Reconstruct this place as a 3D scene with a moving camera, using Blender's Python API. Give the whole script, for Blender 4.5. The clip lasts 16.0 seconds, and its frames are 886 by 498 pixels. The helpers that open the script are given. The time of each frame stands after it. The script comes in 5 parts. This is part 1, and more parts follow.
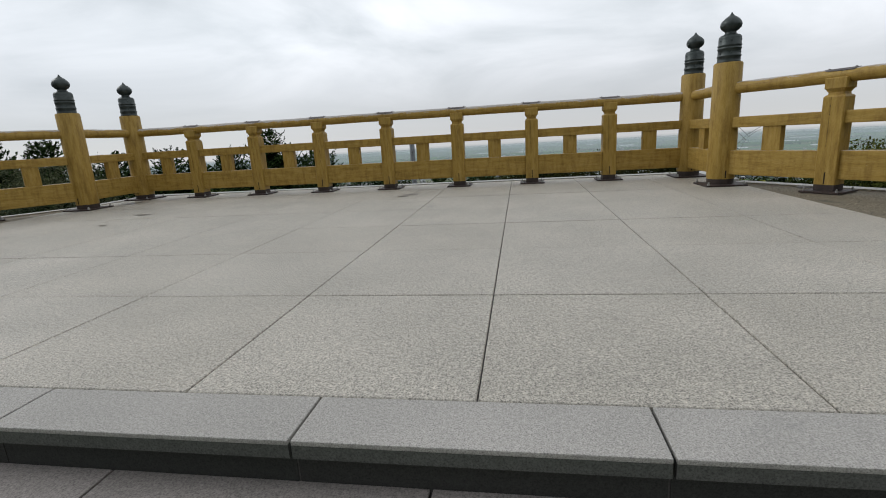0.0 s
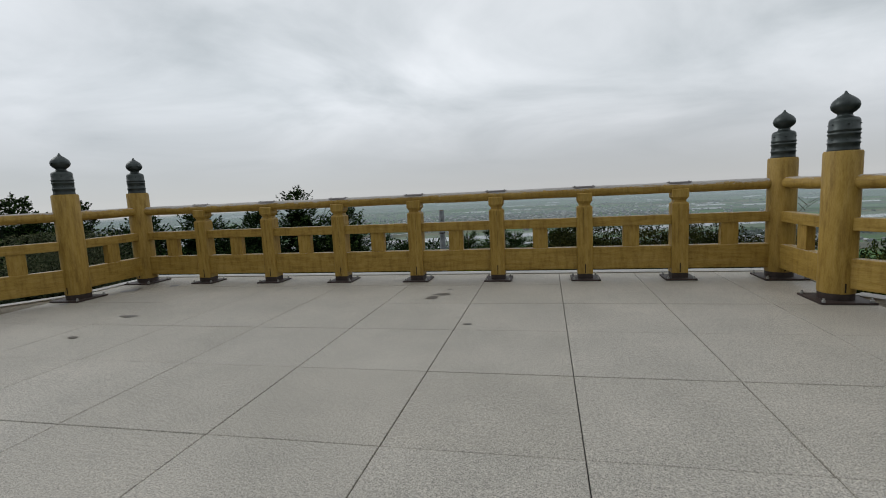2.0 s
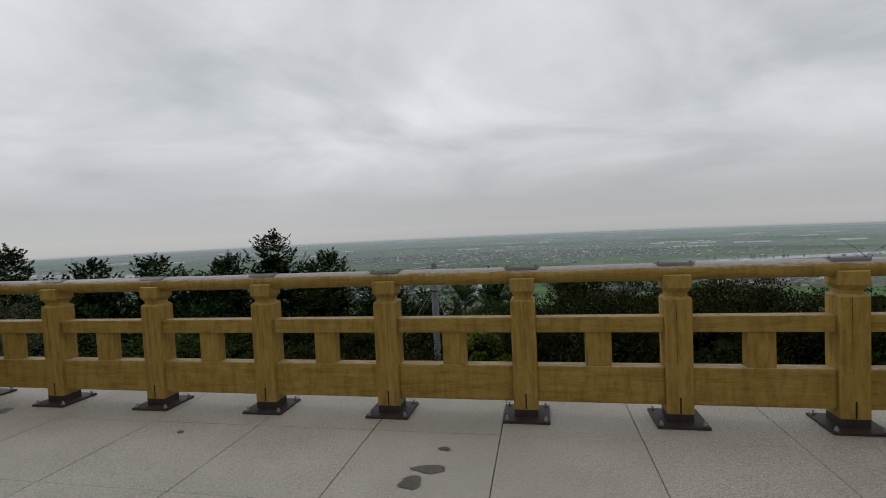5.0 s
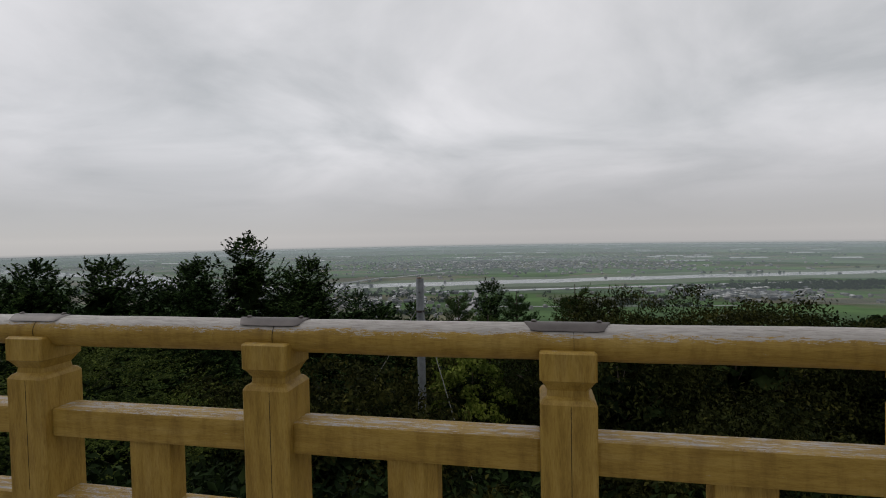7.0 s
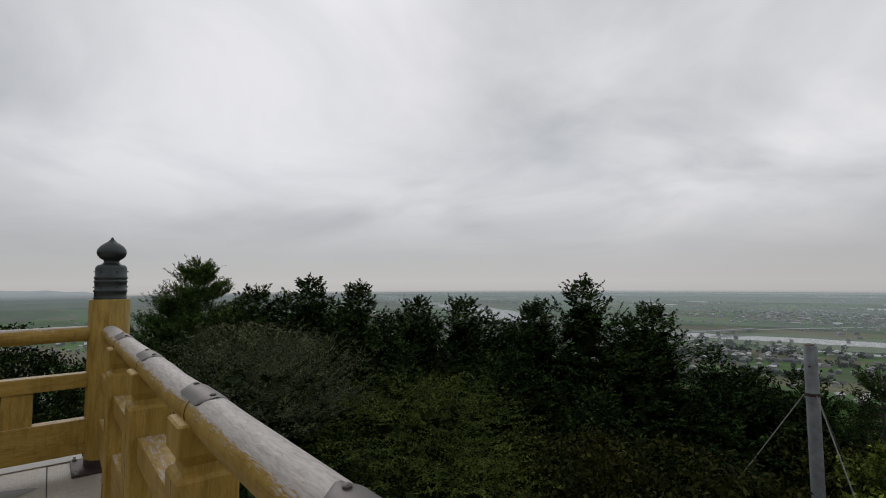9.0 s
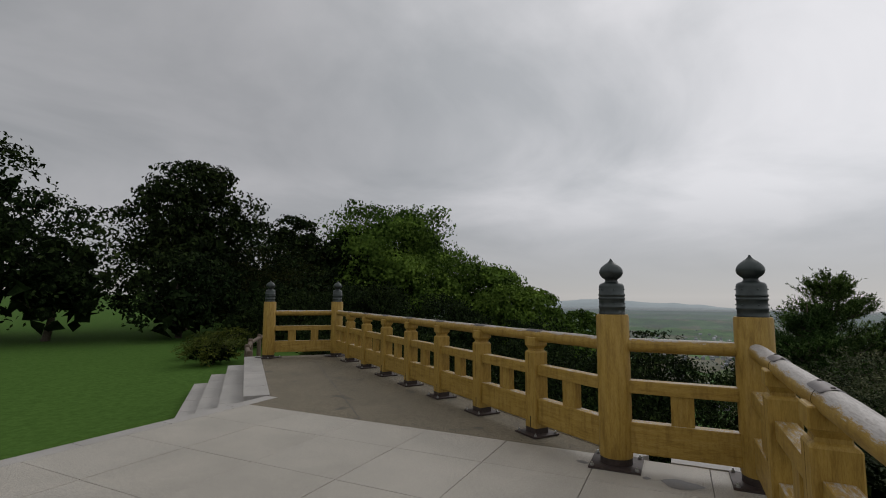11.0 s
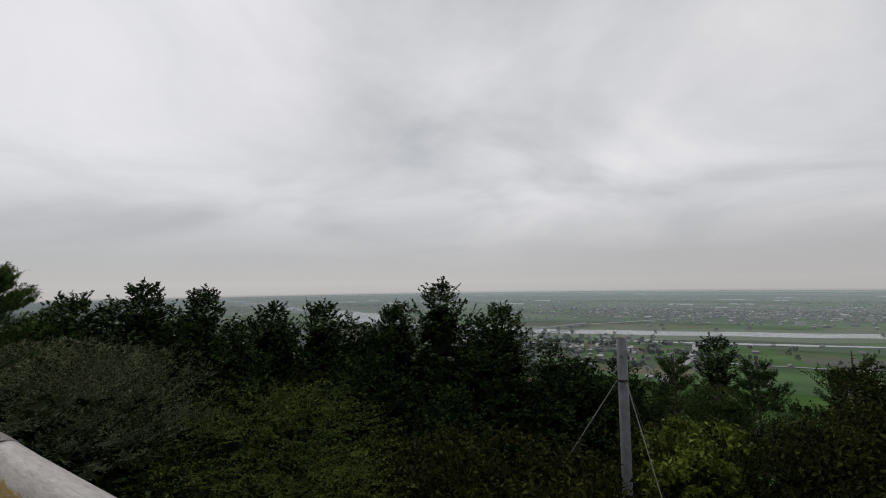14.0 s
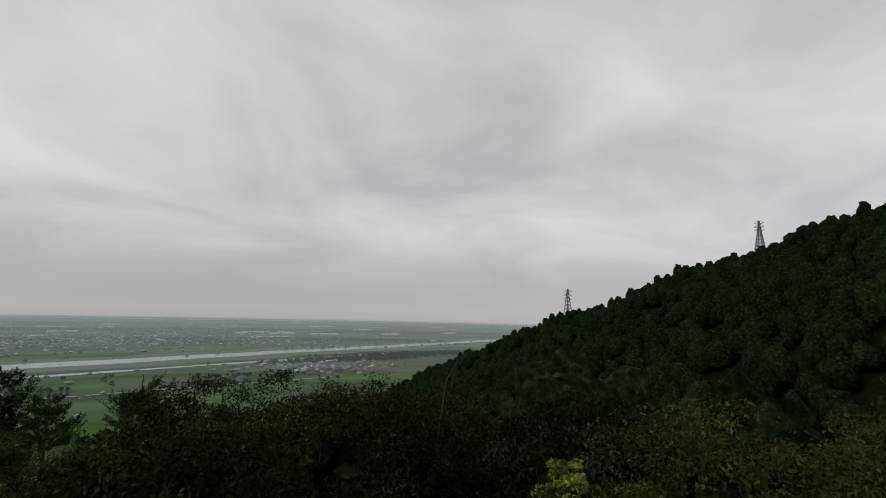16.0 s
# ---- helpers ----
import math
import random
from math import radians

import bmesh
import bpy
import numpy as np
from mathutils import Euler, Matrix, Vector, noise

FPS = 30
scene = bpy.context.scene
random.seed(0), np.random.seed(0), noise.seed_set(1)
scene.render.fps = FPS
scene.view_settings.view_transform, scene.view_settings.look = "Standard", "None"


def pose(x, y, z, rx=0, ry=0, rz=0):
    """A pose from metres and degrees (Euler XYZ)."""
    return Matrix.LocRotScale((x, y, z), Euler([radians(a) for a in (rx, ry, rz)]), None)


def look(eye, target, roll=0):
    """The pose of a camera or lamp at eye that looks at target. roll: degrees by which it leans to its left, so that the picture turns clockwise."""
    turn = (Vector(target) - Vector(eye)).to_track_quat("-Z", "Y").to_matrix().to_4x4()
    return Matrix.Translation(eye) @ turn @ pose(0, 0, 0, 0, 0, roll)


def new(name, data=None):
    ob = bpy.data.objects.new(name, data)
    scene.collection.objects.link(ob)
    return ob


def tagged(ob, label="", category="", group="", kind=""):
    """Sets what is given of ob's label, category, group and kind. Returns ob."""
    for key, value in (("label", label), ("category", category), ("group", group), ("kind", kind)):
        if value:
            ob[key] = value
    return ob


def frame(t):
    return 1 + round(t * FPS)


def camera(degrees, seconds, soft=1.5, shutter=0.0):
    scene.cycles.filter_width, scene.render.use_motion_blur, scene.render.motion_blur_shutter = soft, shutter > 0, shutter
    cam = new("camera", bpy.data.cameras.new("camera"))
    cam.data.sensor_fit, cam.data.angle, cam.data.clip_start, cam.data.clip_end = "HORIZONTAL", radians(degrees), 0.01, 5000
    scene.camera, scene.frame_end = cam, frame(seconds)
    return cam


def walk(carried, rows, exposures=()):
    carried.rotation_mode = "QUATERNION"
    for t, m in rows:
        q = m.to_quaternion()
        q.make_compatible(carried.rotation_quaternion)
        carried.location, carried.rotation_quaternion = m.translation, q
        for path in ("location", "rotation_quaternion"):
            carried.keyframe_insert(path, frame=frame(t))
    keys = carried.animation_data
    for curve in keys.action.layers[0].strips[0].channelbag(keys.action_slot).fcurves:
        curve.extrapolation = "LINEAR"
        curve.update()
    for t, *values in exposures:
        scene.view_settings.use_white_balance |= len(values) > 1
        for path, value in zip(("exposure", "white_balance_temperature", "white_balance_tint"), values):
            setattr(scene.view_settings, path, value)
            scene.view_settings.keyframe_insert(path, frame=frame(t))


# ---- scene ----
cam = camera(85.4, 16.0, soft=1.0)

PATH = [
    (0, (0.131, -1.193, 0.719), (-0.193, 0.726, 0.261), -3.4),
    (0.5, (0.069, -0.904, 0.735), (-0.312, 1.029, 0.394), -2.4),
    (1, (-0.035, -0.613, 0.905), (-0.419, 1.330, 0.630), -1.7),
    (1.5, (-0.041, -0.353, 1.024), (-0.438, 1.587, 0.743), -3.0),
    (2, (-0.137, -0.130, 1.135), (-0.562, 1.809, 0.891), -2.8),
    (2.5, (-0.233, 0.105, 1.219), (-0.657, 2.047, 0.997), -2.5),
    (3, (-0.237, 0.442, 1.357), (-0.640, 2.376, 1.044), -3.5),
    (3.5, (-0.345, 0.820, 1.364), (-0.734, 2.771, 1.159), -2.4),
    (4, (-0.426, 1.260, 1.419), (-0.825, 3.214, 1.270), -3.5),
    (6.5, (-0.798, 3.715, 1.393), (-1.185, 5.676, 1.360), -1.1),
    (7, (-0.824, 4.159, 1.390), (-1.207, 6.121, 1.329), -1.1),
    (7.5, (-0.914, 4.582, 1.384), (-1.311, 6.541, 1.343), 1.6),
    (8, (-0.952, 4.960, 1.401), (-1.526, 6.876, 1.383), -1.9),
    (8.5, (-1.105, 5.230, 1.421), (-2.171, 6.921, 1.474), -0.8),
    (9, (-1.149, 5.367, 1.431), (-2.694, 6.630, 1.562), -0.4),
    (9.5, (-1.230, 5.373, 1.467), (-3.133, 5.947, 1.686), -3.2),
    (10, (-1.248, 5.257, 1.466), (-3.229, 5.187, 1.728), -0.8),
    (10.2, (-1.223, 5.229, 1.480), (-3.183, 4.917, 1.725), -0.6),
    (11.25, (-1.300, 5.200, 1.450), (-3.082, 4.292, 1.640), 0.4),
    (12.3, (-1.238, 5.175, 1.434), (-3.204, 4.822, 1.527), 0.7),
    (12.5, (-1.254, 5.222, 1.449), (-3.247, 5.080, 1.527), 0.3),
    (13, (-1.236, 5.296, 1.466), (-3.174, 5.786, 1.523), 0.3),
    (13.5, (-1.167, 5.351, 1.504), (-2.819, 6.476, 1.585), 0.2),
    (14, (-1.051, 5.370, 1.478), (-2.180, 7.016, 1.613), -0.9),
    (14.5, (-1.056, 5.360, 1.490), (-1.572, 7.285, 1.663), 0.6),
    (15, (-0.950, 5.360, 1.505), (-0.910, 7.350, 1.701), 2.0),
    (15.5, (-0.820, 5.380, 1.510), (-0.218, 7.276, 1.714), 2.0),
    (16, (-0.660, 5.420, 1.510), (0.477, 7.045, 1.767), 1.5),
]
EXPOSURES = [(0.0, 0.03, 6260, 8), (1.0, -0.1, 6260, 7), (2.0, -0.24, 6260, 7), (3.5, -0.40, 6280, 7), (4.2, -0.42, 6300, 8), (6.5, -0.42, 6500, 11),
             (9.0, -0.42, 6500, 11), (10.0, -0.42, 6500, 11), (12.5, -0.44, 6500, 11), (14.0, -0.42, 6500, 11), (15.0, -0.44, 6500, 11), (16.0, -0.52, 6500, 11)]
walk(cam, [(t, look(eye, target, roll)) for t, eye, target, roll in PATH], EXPOSURES)

# ---------------------------------------------------------------- sky and sun
world = bpy.data.worlds.new("overcast_sky")
scene.world = world
world.use_nodes = True


def sky():
    nt = world.node_tree
    nt.nodes.clear()
    N, L = nt.nodes.new, nt.links.new
    out = N("ShaderNodeOutputWorld")
    nishita = N("ShaderNodeTexSky")
    nishita.sky_type, nishita.sun_disc = "NISHITA", False
    nishita.dust_density, nishita.air_density = 0.0, 0.8
    nishita.sun_elevation, nishita.sun_rotation = radians(38), radians(-81)
    back = N("ShaderNodeBackground")
    back.inputs[1].default_value = 0.05
    grey = N("ShaderNodeHueSaturation"); grey.inputs["Saturation"].default_value, grey.inputs["Value"].default_value = 0.25, 0.6
    L(nishita.outputs[0], grey.inputs["Color"]); L(grey.outputs[0], back.inputs[0])
    co = N("ShaderNodeTexCoord")
    sep = N("ShaderNodeSeparateXYZ")
    L(co.outputs["Generated"], sep.inputs[0])
    up = N("ShaderNodeMath"); up.operation = "MAXIMUM"; up.inputs[1].default_value = 0.0
    L(sep.outputs[2], up.inputs[0])
    den = N("ShaderNodeMath"); den.operation = "ADD"; den.inputs[1].default_value = 0.22
    L(up.outputs[0], den.inputs[0])
    dx = N("ShaderNodeMath"); dx.operation = "DIVIDE"
    dy = N("ShaderNodeMath"); dy.operation = "DIVIDE"
    L(sep.outputs[0], dx.inputs[0]); L(den.outputs[0], dx.inputs[1])
    L(sep.outputs[1], dy.inputs[0]); L(den.outputs[0], dy.inputs[1])
    plane = N("ShaderNodeCombineXYZ")
    L(dx.outputs[0], plane.inputs[0]); L(dy.outputs[0], plane.inputs[1])
    clouds = N("ShaderNodeTexNoise")
    clouds.inputs["Scale"].default_value, clouds.inputs["Detail"].default_value = 0.95, 8
    clouds.inputs["Roughness"].default_value, clouds.inputs["Distortion"].default_value = 0.52, 0.5
    L(plane.outputs[0], clouds.inputs["Vector"])
    ramp = N("ShaderNodeValToRGB")
    e = ramp.color_ramp.elements
    e[0].position, e[0].color = 0.34, (0.53, 0.55, 0.565, 1)
    e[1].position, e[1].color = 0.62, (0.90, 0.895, 0.912, 1)
    L(clouds.outputs["Fac"], ramp.inputs[0])
    # the cloud sheet is heavier over the mountains to the south-west, thinner to the north
    side = N("ShaderNodeVectorMath"); side.operation = "DOT_PRODUCT"
    side.inputs[1].default_value = (0.70, 0.68, 0.18)
    L(co.outputs["Generated"], side.inputs[0])
    sr = N("ShaderNodeMapRange")
    sr.inputs["From Min"].default_value, sr.inputs["From Max"].default_value = -1.0, 0.25
    sr.inputs["To Min"].default_value, sr.inputs["To Max"].default_value = 0.42, 1.0
    L(side.outputs["Value"], sr.inputs["Value"])
    heavy = N("ShaderNodeMix"); heavy.data_type = "RGBA"; heavy.blend_type = "MULTIPLY"; heavy.inputs[0].default_value = 1
    L(ramp.outputs[0], heavy.inputs[6]); L(sr.outputs[0], heavy.inputs[7])
    # brighter cloud round the hidden sun
    glow = N("ShaderNodeVectorMath"); glow.operation = "DOT_PRODUCT"
    glow.inputs[1].default_value = (-0.83, -0.04, 0.555)
    L(co.outputs["Generated"], glow.inputs[0])
    gr = N("ShaderNodeMapRange"); gr.interpolation_type = "SMOOTHSTEP"
    gr.inputs["From Min"].default_value, gr.inputs["From Max"].default_value = 0.72, 1.0
    gr.inputs["To Min"].default_value, gr.inputs["To Max"].default_value = 1.0, 1.5
    L(glow.outputs["Value"], gr.inputs["Value"])
    lit = N("ShaderNodeMix"); lit.data_type = "RGBA"; lit.blend_type = "MULTIPLY"; lit.inputs[0].default_value = 1
    L(heavy.outputs[2], lit.inputs[6]); L(gr.outputs[0], lit.inputs[7])
    low = N("ShaderNodeMapRange")
    low.inputs["From Min"].default_value, low.inputs["From Max"].default_value = 0.0, 0.22
    low.interpolation_type = "SMOOTHSTEP"
    L(sep.outputs[2], low.inputs["Value"])
    haze = N("ShaderNodeMix"); haze.data_type = "RGBA"
    far = N("ShaderNodeMapRange")
    far.inputs["From Min"].default_value, far.inputs["From Max"].default_value = -1.0, 0.25
    far.inputs["To Min"].default_value, far.inputs["To Max"].default_value = 0.62, 1.0
    L(side.outputs["Value"], far.inputs["Value"])
    veil = N("ShaderNodeMix"); veil.data_type = "RGBA"; veil.blend_type = "MULTIPLY"; veil.inputs[0].default_value = 1
    veil.inputs[6].default_value = (0.385, 0.375, 0.382, 1)
    L(far.outputs[0], veil.inputs[7]); L(veil.outputs[2], haze.inputs[6])
    L(low.outputs[0], haze.inputs[0]); L(lit.outputs[2], haze.inputs[7])
    cloud_back = N("ShaderNodeBackground")
    cloud_back.inputs[1].default_value = 1.0
    L(haze.outputs[2], cloud_back.inputs[0])
    add = N("ShaderNodeAddShader")
    L(back.outputs[0], add.inputs[0]); L(cloud_back.outputs[0], add.inputs[1])
    L(add.outputs[0], out.inputs[0])


sky()
sun = new("sun", bpy.data.lights.new("sun", "SUN"))
sun.data.energy, sun.data.angle, sun.data.color = 0.7, radians(25), (1.0, 0.97, 0.93)
sun.matrix_world = look((-78, 12, 61), (0, 0, 0))


# ---------------------------------------------------------------- materials
class Mat:
    """A node material under construction."""
    def __init__(self, name, rough=0.7, metal=0.0, spec=0.5):
        self.m = bpy.data.materials.new(name)
        self.m.use_nodes = True
        self.nt = self.m.node_tree
        self.b = self.nt.nodes["Principled BSDF"]
        self.b.inputs["Roughness"].default_value = rough
        self.b.inputs["Metallic"].default_value = metal
        self.b.inputs["Specular IOR Level"].default_value = spec

    def n(self, kind):
        return self.nt.nodes.new(kind)

    def l(self, a, b):
        self.nt.links.new(a, b)

    def coords(self, scale=(1, 1, 1), kind="Object"):
        c, m = self.n("ShaderNodeTexCoord"), self.n("ShaderNodeMapping")
        m.inputs["Scale"].default_value = scale
        self.l(c.outputs[kind], m.inputs[0])
        return m.outputs[0]

    def place(self, scale=(1, 1, 1)):
        c, m = self.n("ShaderNodeNewGeometry"), self.n("ShaderNodeMapping")
        m.inputs["Scale"].default_value = scale
        self.l(c.outputs["Position"], m.inputs[0])
        return m.outputs[0]

    def noise(self, vec, scale, detail=3, rough=0.55, distort=0.0):
        t = self.n("ShaderNodeTexNoise")
        t.inputs["Scale"].default_value, t.inputs["Detail"].default_value = scale, detail
        t.inputs["Roughness"].default_value, t.inputs["Distortion"].default_value = rough, distort
        self.l(vec, t.inputs["Vector"])
        return t.outputs["Fac"]

    def ramp(self, fac, *stops):
        r = self.n("ShaderNodeValToRGB")
        e = r.color_ramp.elements
        while len(e) < len(stops):
            e.new(0.5)
        for el, (p, c) in zip(e, stops):
            el.position = p
            el.color = (*c, 1) if len(c) == 3 else c
        self.l(fac, r.inputs[0])
        return r.outputs[0]

    def mix(self, fac, a, b, blend="MIX"):
        x = self.n("ShaderNodeMix"); x.data_type = "RGBA"; x.blend_type = blend
        for sock, v in ((x.inputs[0], fac), (x.inputs[6], a), (x.inputs[7], b)):
            if hasattr(v, "links"):
                self.l(v, sock)
            elif isinstance(v, (int, float)):
                sock.default_value = v
            else:
                sock.default_value = (*v, 1)
        return x.outputs[2]

    def math(self, op, a, b=0.0):
        x = self.n("ShaderNodeMath"); x.operation = op
        for sock, v in zip(x.inputs, (a, b)):
            if hasattr(v, "links"):
                self.l(v, sock)
            else:
                sock.default_value = v
        return x.outputs[0]

    def rnd(self):
        return self.n("ShaderNodeObjectInfo").outputs["Random"]

    def island(self):
        return self.n("ShaderNodeNewGeometry").outputs["Random Per Island"]

    def up(self):
        g, s = self.n("ShaderNodeNewGeometry"), self.n("ShaderNodeSeparateXYZ")
        self.l(g.outputs["Normal"], s.inputs[0])
        return s.outputs[2]

    def bump(self, height, strength, dist):
        b = self.n("ShaderNodeBump")
        b.inputs["Strength"].default_value, b.inputs["Distance"].default_value = strength, dist
        self.l(height, b.inputs["Height"])
        self.l(b.outputs[0], self.b.inputs["Normal"])
        return self

    def colour(self, c):
        if hasattr(c, "links"):
            self.l(c, self.b.inputs["Base Color"])
        else:
            self.b.inputs["Base Color"].default_value = (*c, 1)
        return self

    def rough(self, r):
        self.l(r, self.b.inputs["Roughness"])
        return self


def stone(name, a, b, speck=0.35, grain=230, stain=(0.12, 0.115, 0.10), stain_amount=0.5, rough=0.75):
    """Speckled granite or aggregate, with stains."""
    m = Mat(name, rough)
    p = m.place()
    base = m.mix(m.rnd(), a, b)
    g = m.ramp(m.noise(p, grain, 2, 0.7), (0.3, (1 - speck,) * 3), (0.5, (1, 1, 1)), (0.72, (1 + speck * 0.6,) * 3))
    base = m.mix(1.0, base, g, "MULTIPLY")
    mid = m.ramp(m.noise(p, grain * 0.38, 2, 0.8), (0.32, (1 - speck * 0.36,) * 3), (0.68, (1 + speck * 0.3,) * 3))
    base = m.mix(1.0, base, mid, "MULTIPLY")
    big = m.ramp(m.noise(p, 1.3, 5, 0.6), (0.3, (0.84, 0.84, 0.83)), (0.65, (1.06, 1.05, 1.04)))
    base = m.mix(1.0, base, big, "MULTIPLY")
    spots = m.ramp(m.noise(p, 2.1, 6, 0.62, 0.4), (0.70 - 0.12 * stain_amount, (0, 0, 0)), (0.79 - 0.08 * stain_amount, (1, 1, 1)))
    base = m.mix(m.math("MULTIPLY", spots, stain_amount), base, stain)
    m.colour(base)
    return m.bump(m.noise(p, grain, 2, 0.7), 0.35, 0.003).m


TILE = stone("terrace_tile", (0.40, 0.371, 0.318), (0.425, 0.396, 0.344), 0.78, 170, (0.24, 0.225, 0.20), 0.35, 0.56)
KERB = stone("kerb_granite", (0.365, 0.35, 0.325), (0.405, 0.385, 0.36), 0.5, 230, (0.2, 0.2, 0.19), 0.4)
# Wet mossy granite; shade under the overhang is darkened into this colour.
RISER = stone("shaded_riser_granite", (0.026, 0.028, 0.024), (0.034, 0.034, 0.03), 0.5, 170, (0.05, 0.055, 0.045), 0.7)
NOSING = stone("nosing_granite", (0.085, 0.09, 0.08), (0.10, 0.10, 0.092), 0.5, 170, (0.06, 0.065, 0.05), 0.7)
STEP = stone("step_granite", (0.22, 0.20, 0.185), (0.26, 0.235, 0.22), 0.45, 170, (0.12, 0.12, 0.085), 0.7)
AGGREGATE = stone("wing_aggregate", (0.17, 0.145, 0.10), (0.18, 0.155, 0.11), 0.85, 90, (0.07, 0.065, 0.052), 0.95, 0.9)
EDGE = stone("edge_concrete", (0.45, 0.45, 0.44), (0.48, 0.475, 0.47), 0.2, 120, (0.25, 0.25, 0.23), 0.5)
GROUT = stone("grout", (0.075, 0.07, 0.068), (0.08, 0.075, 0.07), 0.3, 150, (0.05, 0.05, 0.045), 0.5)


def painted_wood(name, wear, along=(1, 1, 1)):
    """Ochre paint over weathered wood; where feet, rain and hands wear it, grey wood shows."""
    m = Mat(name, 0.55, 0, 0.35)
    p = m.coords(along)
    paint = m.ramp(m.noise(p, 5, 5, 0.6), (0.25, (0.25, 0.155, 0.027)), (0.5, (0.362, 0.238, 0.05)), (0.8, (0.43, 0.30, 0.085)))
    lines = m.ramp(m.noise(m.coords(tuple(a * b for a, b in zip(along, (1, 1, 1)))), 38, 3, 0.7), (0.3, (0.80, 0.76, 0.68)), (0.6, (1.06, 1.06, 1.06)))
    paint = m.mix(1.0, paint, lines, "MULTIPLY")
    drips = m.ramp(m.noise(m.place((5, 5, 1.2)), 3.2, 5, 0.65), (0.46, (1.05, 1.03, 0.98)), (0.68, (0.55, 0.47, 0.34)))
    paint = m.mix(0.6, paint, drips, "MULTIPLY")
    grey = m.ramp(m.noise(p, 22, 5, 0.7, 0.6), (0.3, (0.27, 0.245, 0.22)), (0.55, (0.44, 0.41, 0.385)), (0.8, (0.56, 0.53, 0.50)))
    top = m.math("MULTIPLY", m.up(), 1.0)
    edge = m.math("ADD", top, m.math("MULTIPLY", m.math("SUBTRACT", m.noise(p, 9, 6, 0.7), 0.5), 1.5))
    edge = m.math("ADD", edge, m.math("MULTIPLY", m.math("SUBTRACT", m.noise(p, 55, 4, 0.8), 0.5), 1.3))
    mask = m.ramp(m.math("MULTIPLY", edge, 0.5), ((1.0 - wear) / 2, (0, 0, 0)), ((1.025 - wear) / 2, (1, 1, 1)))
    scuff = m.ramp(m.noise(m.coords((3, 3, 9)), 8, 6, 0.75), (0.67, (0, 0, 0)), (0.71, (0.75, 0.75, 0.75)))
    paint = m.mix(scuff if wear > -0.2 else 0.0, paint, (0.42, 0.36, 0.25))
    m.colour(m.mix(mask, paint, grey))
    return m.bump(m.noise(p, 30, 4, 0.7), 0.22, 0.004).m


POST_WOOD = painted_wood("post_ochre_wood", -0.25, (6, 6, 0.8))
BEAM_WOOD = painted_wood("beam_ochre_wood", -0.06, (0.8, 6, 6))
RAIL_WOOD = painted_wood("handrail_worn_wood", 0.52, (0.7, 5, 5))
RAIL_WOOD_SOFT = painted_wood("handrail_wood", 0.22, (0.7, 5, 5))


def metal(name, col, rough, metallic, var=0.25, scale=14):
    m = Mat(name, rough, metallic)
    p = m.coords()
    v = m.ramp(m.noise(p, scale, 6, 0.65), (0.3, (1 - var,) * 3), (0.7, (1 + var,) * 3))
    m.colour(m.mix(1.0, m.mix(0.0, col, col), v, "MULTIPLY"))
    return m.bump(m.noise(p, scale * 8, 3), 0.12, 0.002).m


BRONZE = metal("patinated_bronze", (0.040, 0.050, 0.048), 0.42, 0.35, 0.35, 10)
PLATE = metal("weathered_iron_plate", (0.045, 0.032, 0.028), 0.6, 0.3, 0.4, 18)
BOLT = metal("galvanised_bolt", (0.45, 0.45, 0.44), 0.4, 0.8, 0.2, 40)
CAP = metal("brown_sheet_cap", (0.115, 0.10, 0.095), 0.5, 0.4, 0.25, 12)
GALV = metal("galvanised_pole", (0.20, 0.215, 0.225), 0.55, 0.45, 0.3, 9)
WIRE = metal("wire", (0.20, 0.20, 0.19), 0.5, 0.5)
CRACK = Mat("dark_slot", 0.9).colour((0.02, 0.014, 0.008)).m


def leaves(name, *cols, rough=0.7, trans=0.12, shoots=1.6):
    m = Mat(name, rough, 0, 0.03)
    # Besides leaf age, these wide tones stand in for lit tips and shaded gaps.
    c = m.ramp(m.island(), *[(i / max(1, len(cols) - 1), c) for i, c in enumerate(cols)])
    v = m.ramp(m.noise(m.place(), shoots, 3, 0.65), (0.34, (0.42, 0.44, 0.42)), (0.5, (0.85, 0.86, 0.83)), (0.66, (1.6, 1.52, 1.3)))
    c = m.mix(1.0, c, v, "MULTIPLY")
    w = m.ramp(m.noise(m.place(), shoots * 0.14, 2), (0.35, (0.72, 0.8, 0.78)), (0.65, (1.25, 1.15, 1.0)))
    c = m.mix(1.0, c, w, "MULTIPLY")
    m.colour(c)
    t = m.n("ShaderNodeBsdfTranslucent")
    m.l(c, t.inputs[0])
    x = m.n("ShaderNodeMixShader")
    x.inputs[0].default_value = trans
    m.l(m.b.outputs[0], x.inputs[1]); m.l(t.outputs[0], x.inputs[2])
    m.l(x.outputs[0], m.nt.nodes["Material Output"].inputs[0])
    return m.m


CYPRESS = leaves("cypress_foliage", (0.008, 0.017, 0.006), (0.014, 0.028, 0.010), (0.032, 0.06, 0.021), (0.085, 0.14, 0.05))
PINE = leaves("pine_needles", (0.04, 0.075, 0.022), (0.07, 0.125, 0.038), (0.13, 0.20, 0.07))
PINE_DARK = leaves("dark_pine_needles", (0.03, 0.055, 0.02), (0.05, 0.085, 0.03), (0.08, 0.12, 0.045))
SHRUB = leaves("shrub_leaves", (0.015, 0.02, 0.006), (0.024, 0.029, 0.009), (0.035, 0.04, 0.012), (0.062, 0.065, 0.021), shoots=2.4)
BROAD = leaves("broad_leaves", (0.062, 0.115, 0.022), (0.088, 0.155, 0.03), (0.115, 0.19, 0.042), shoots=0.45)
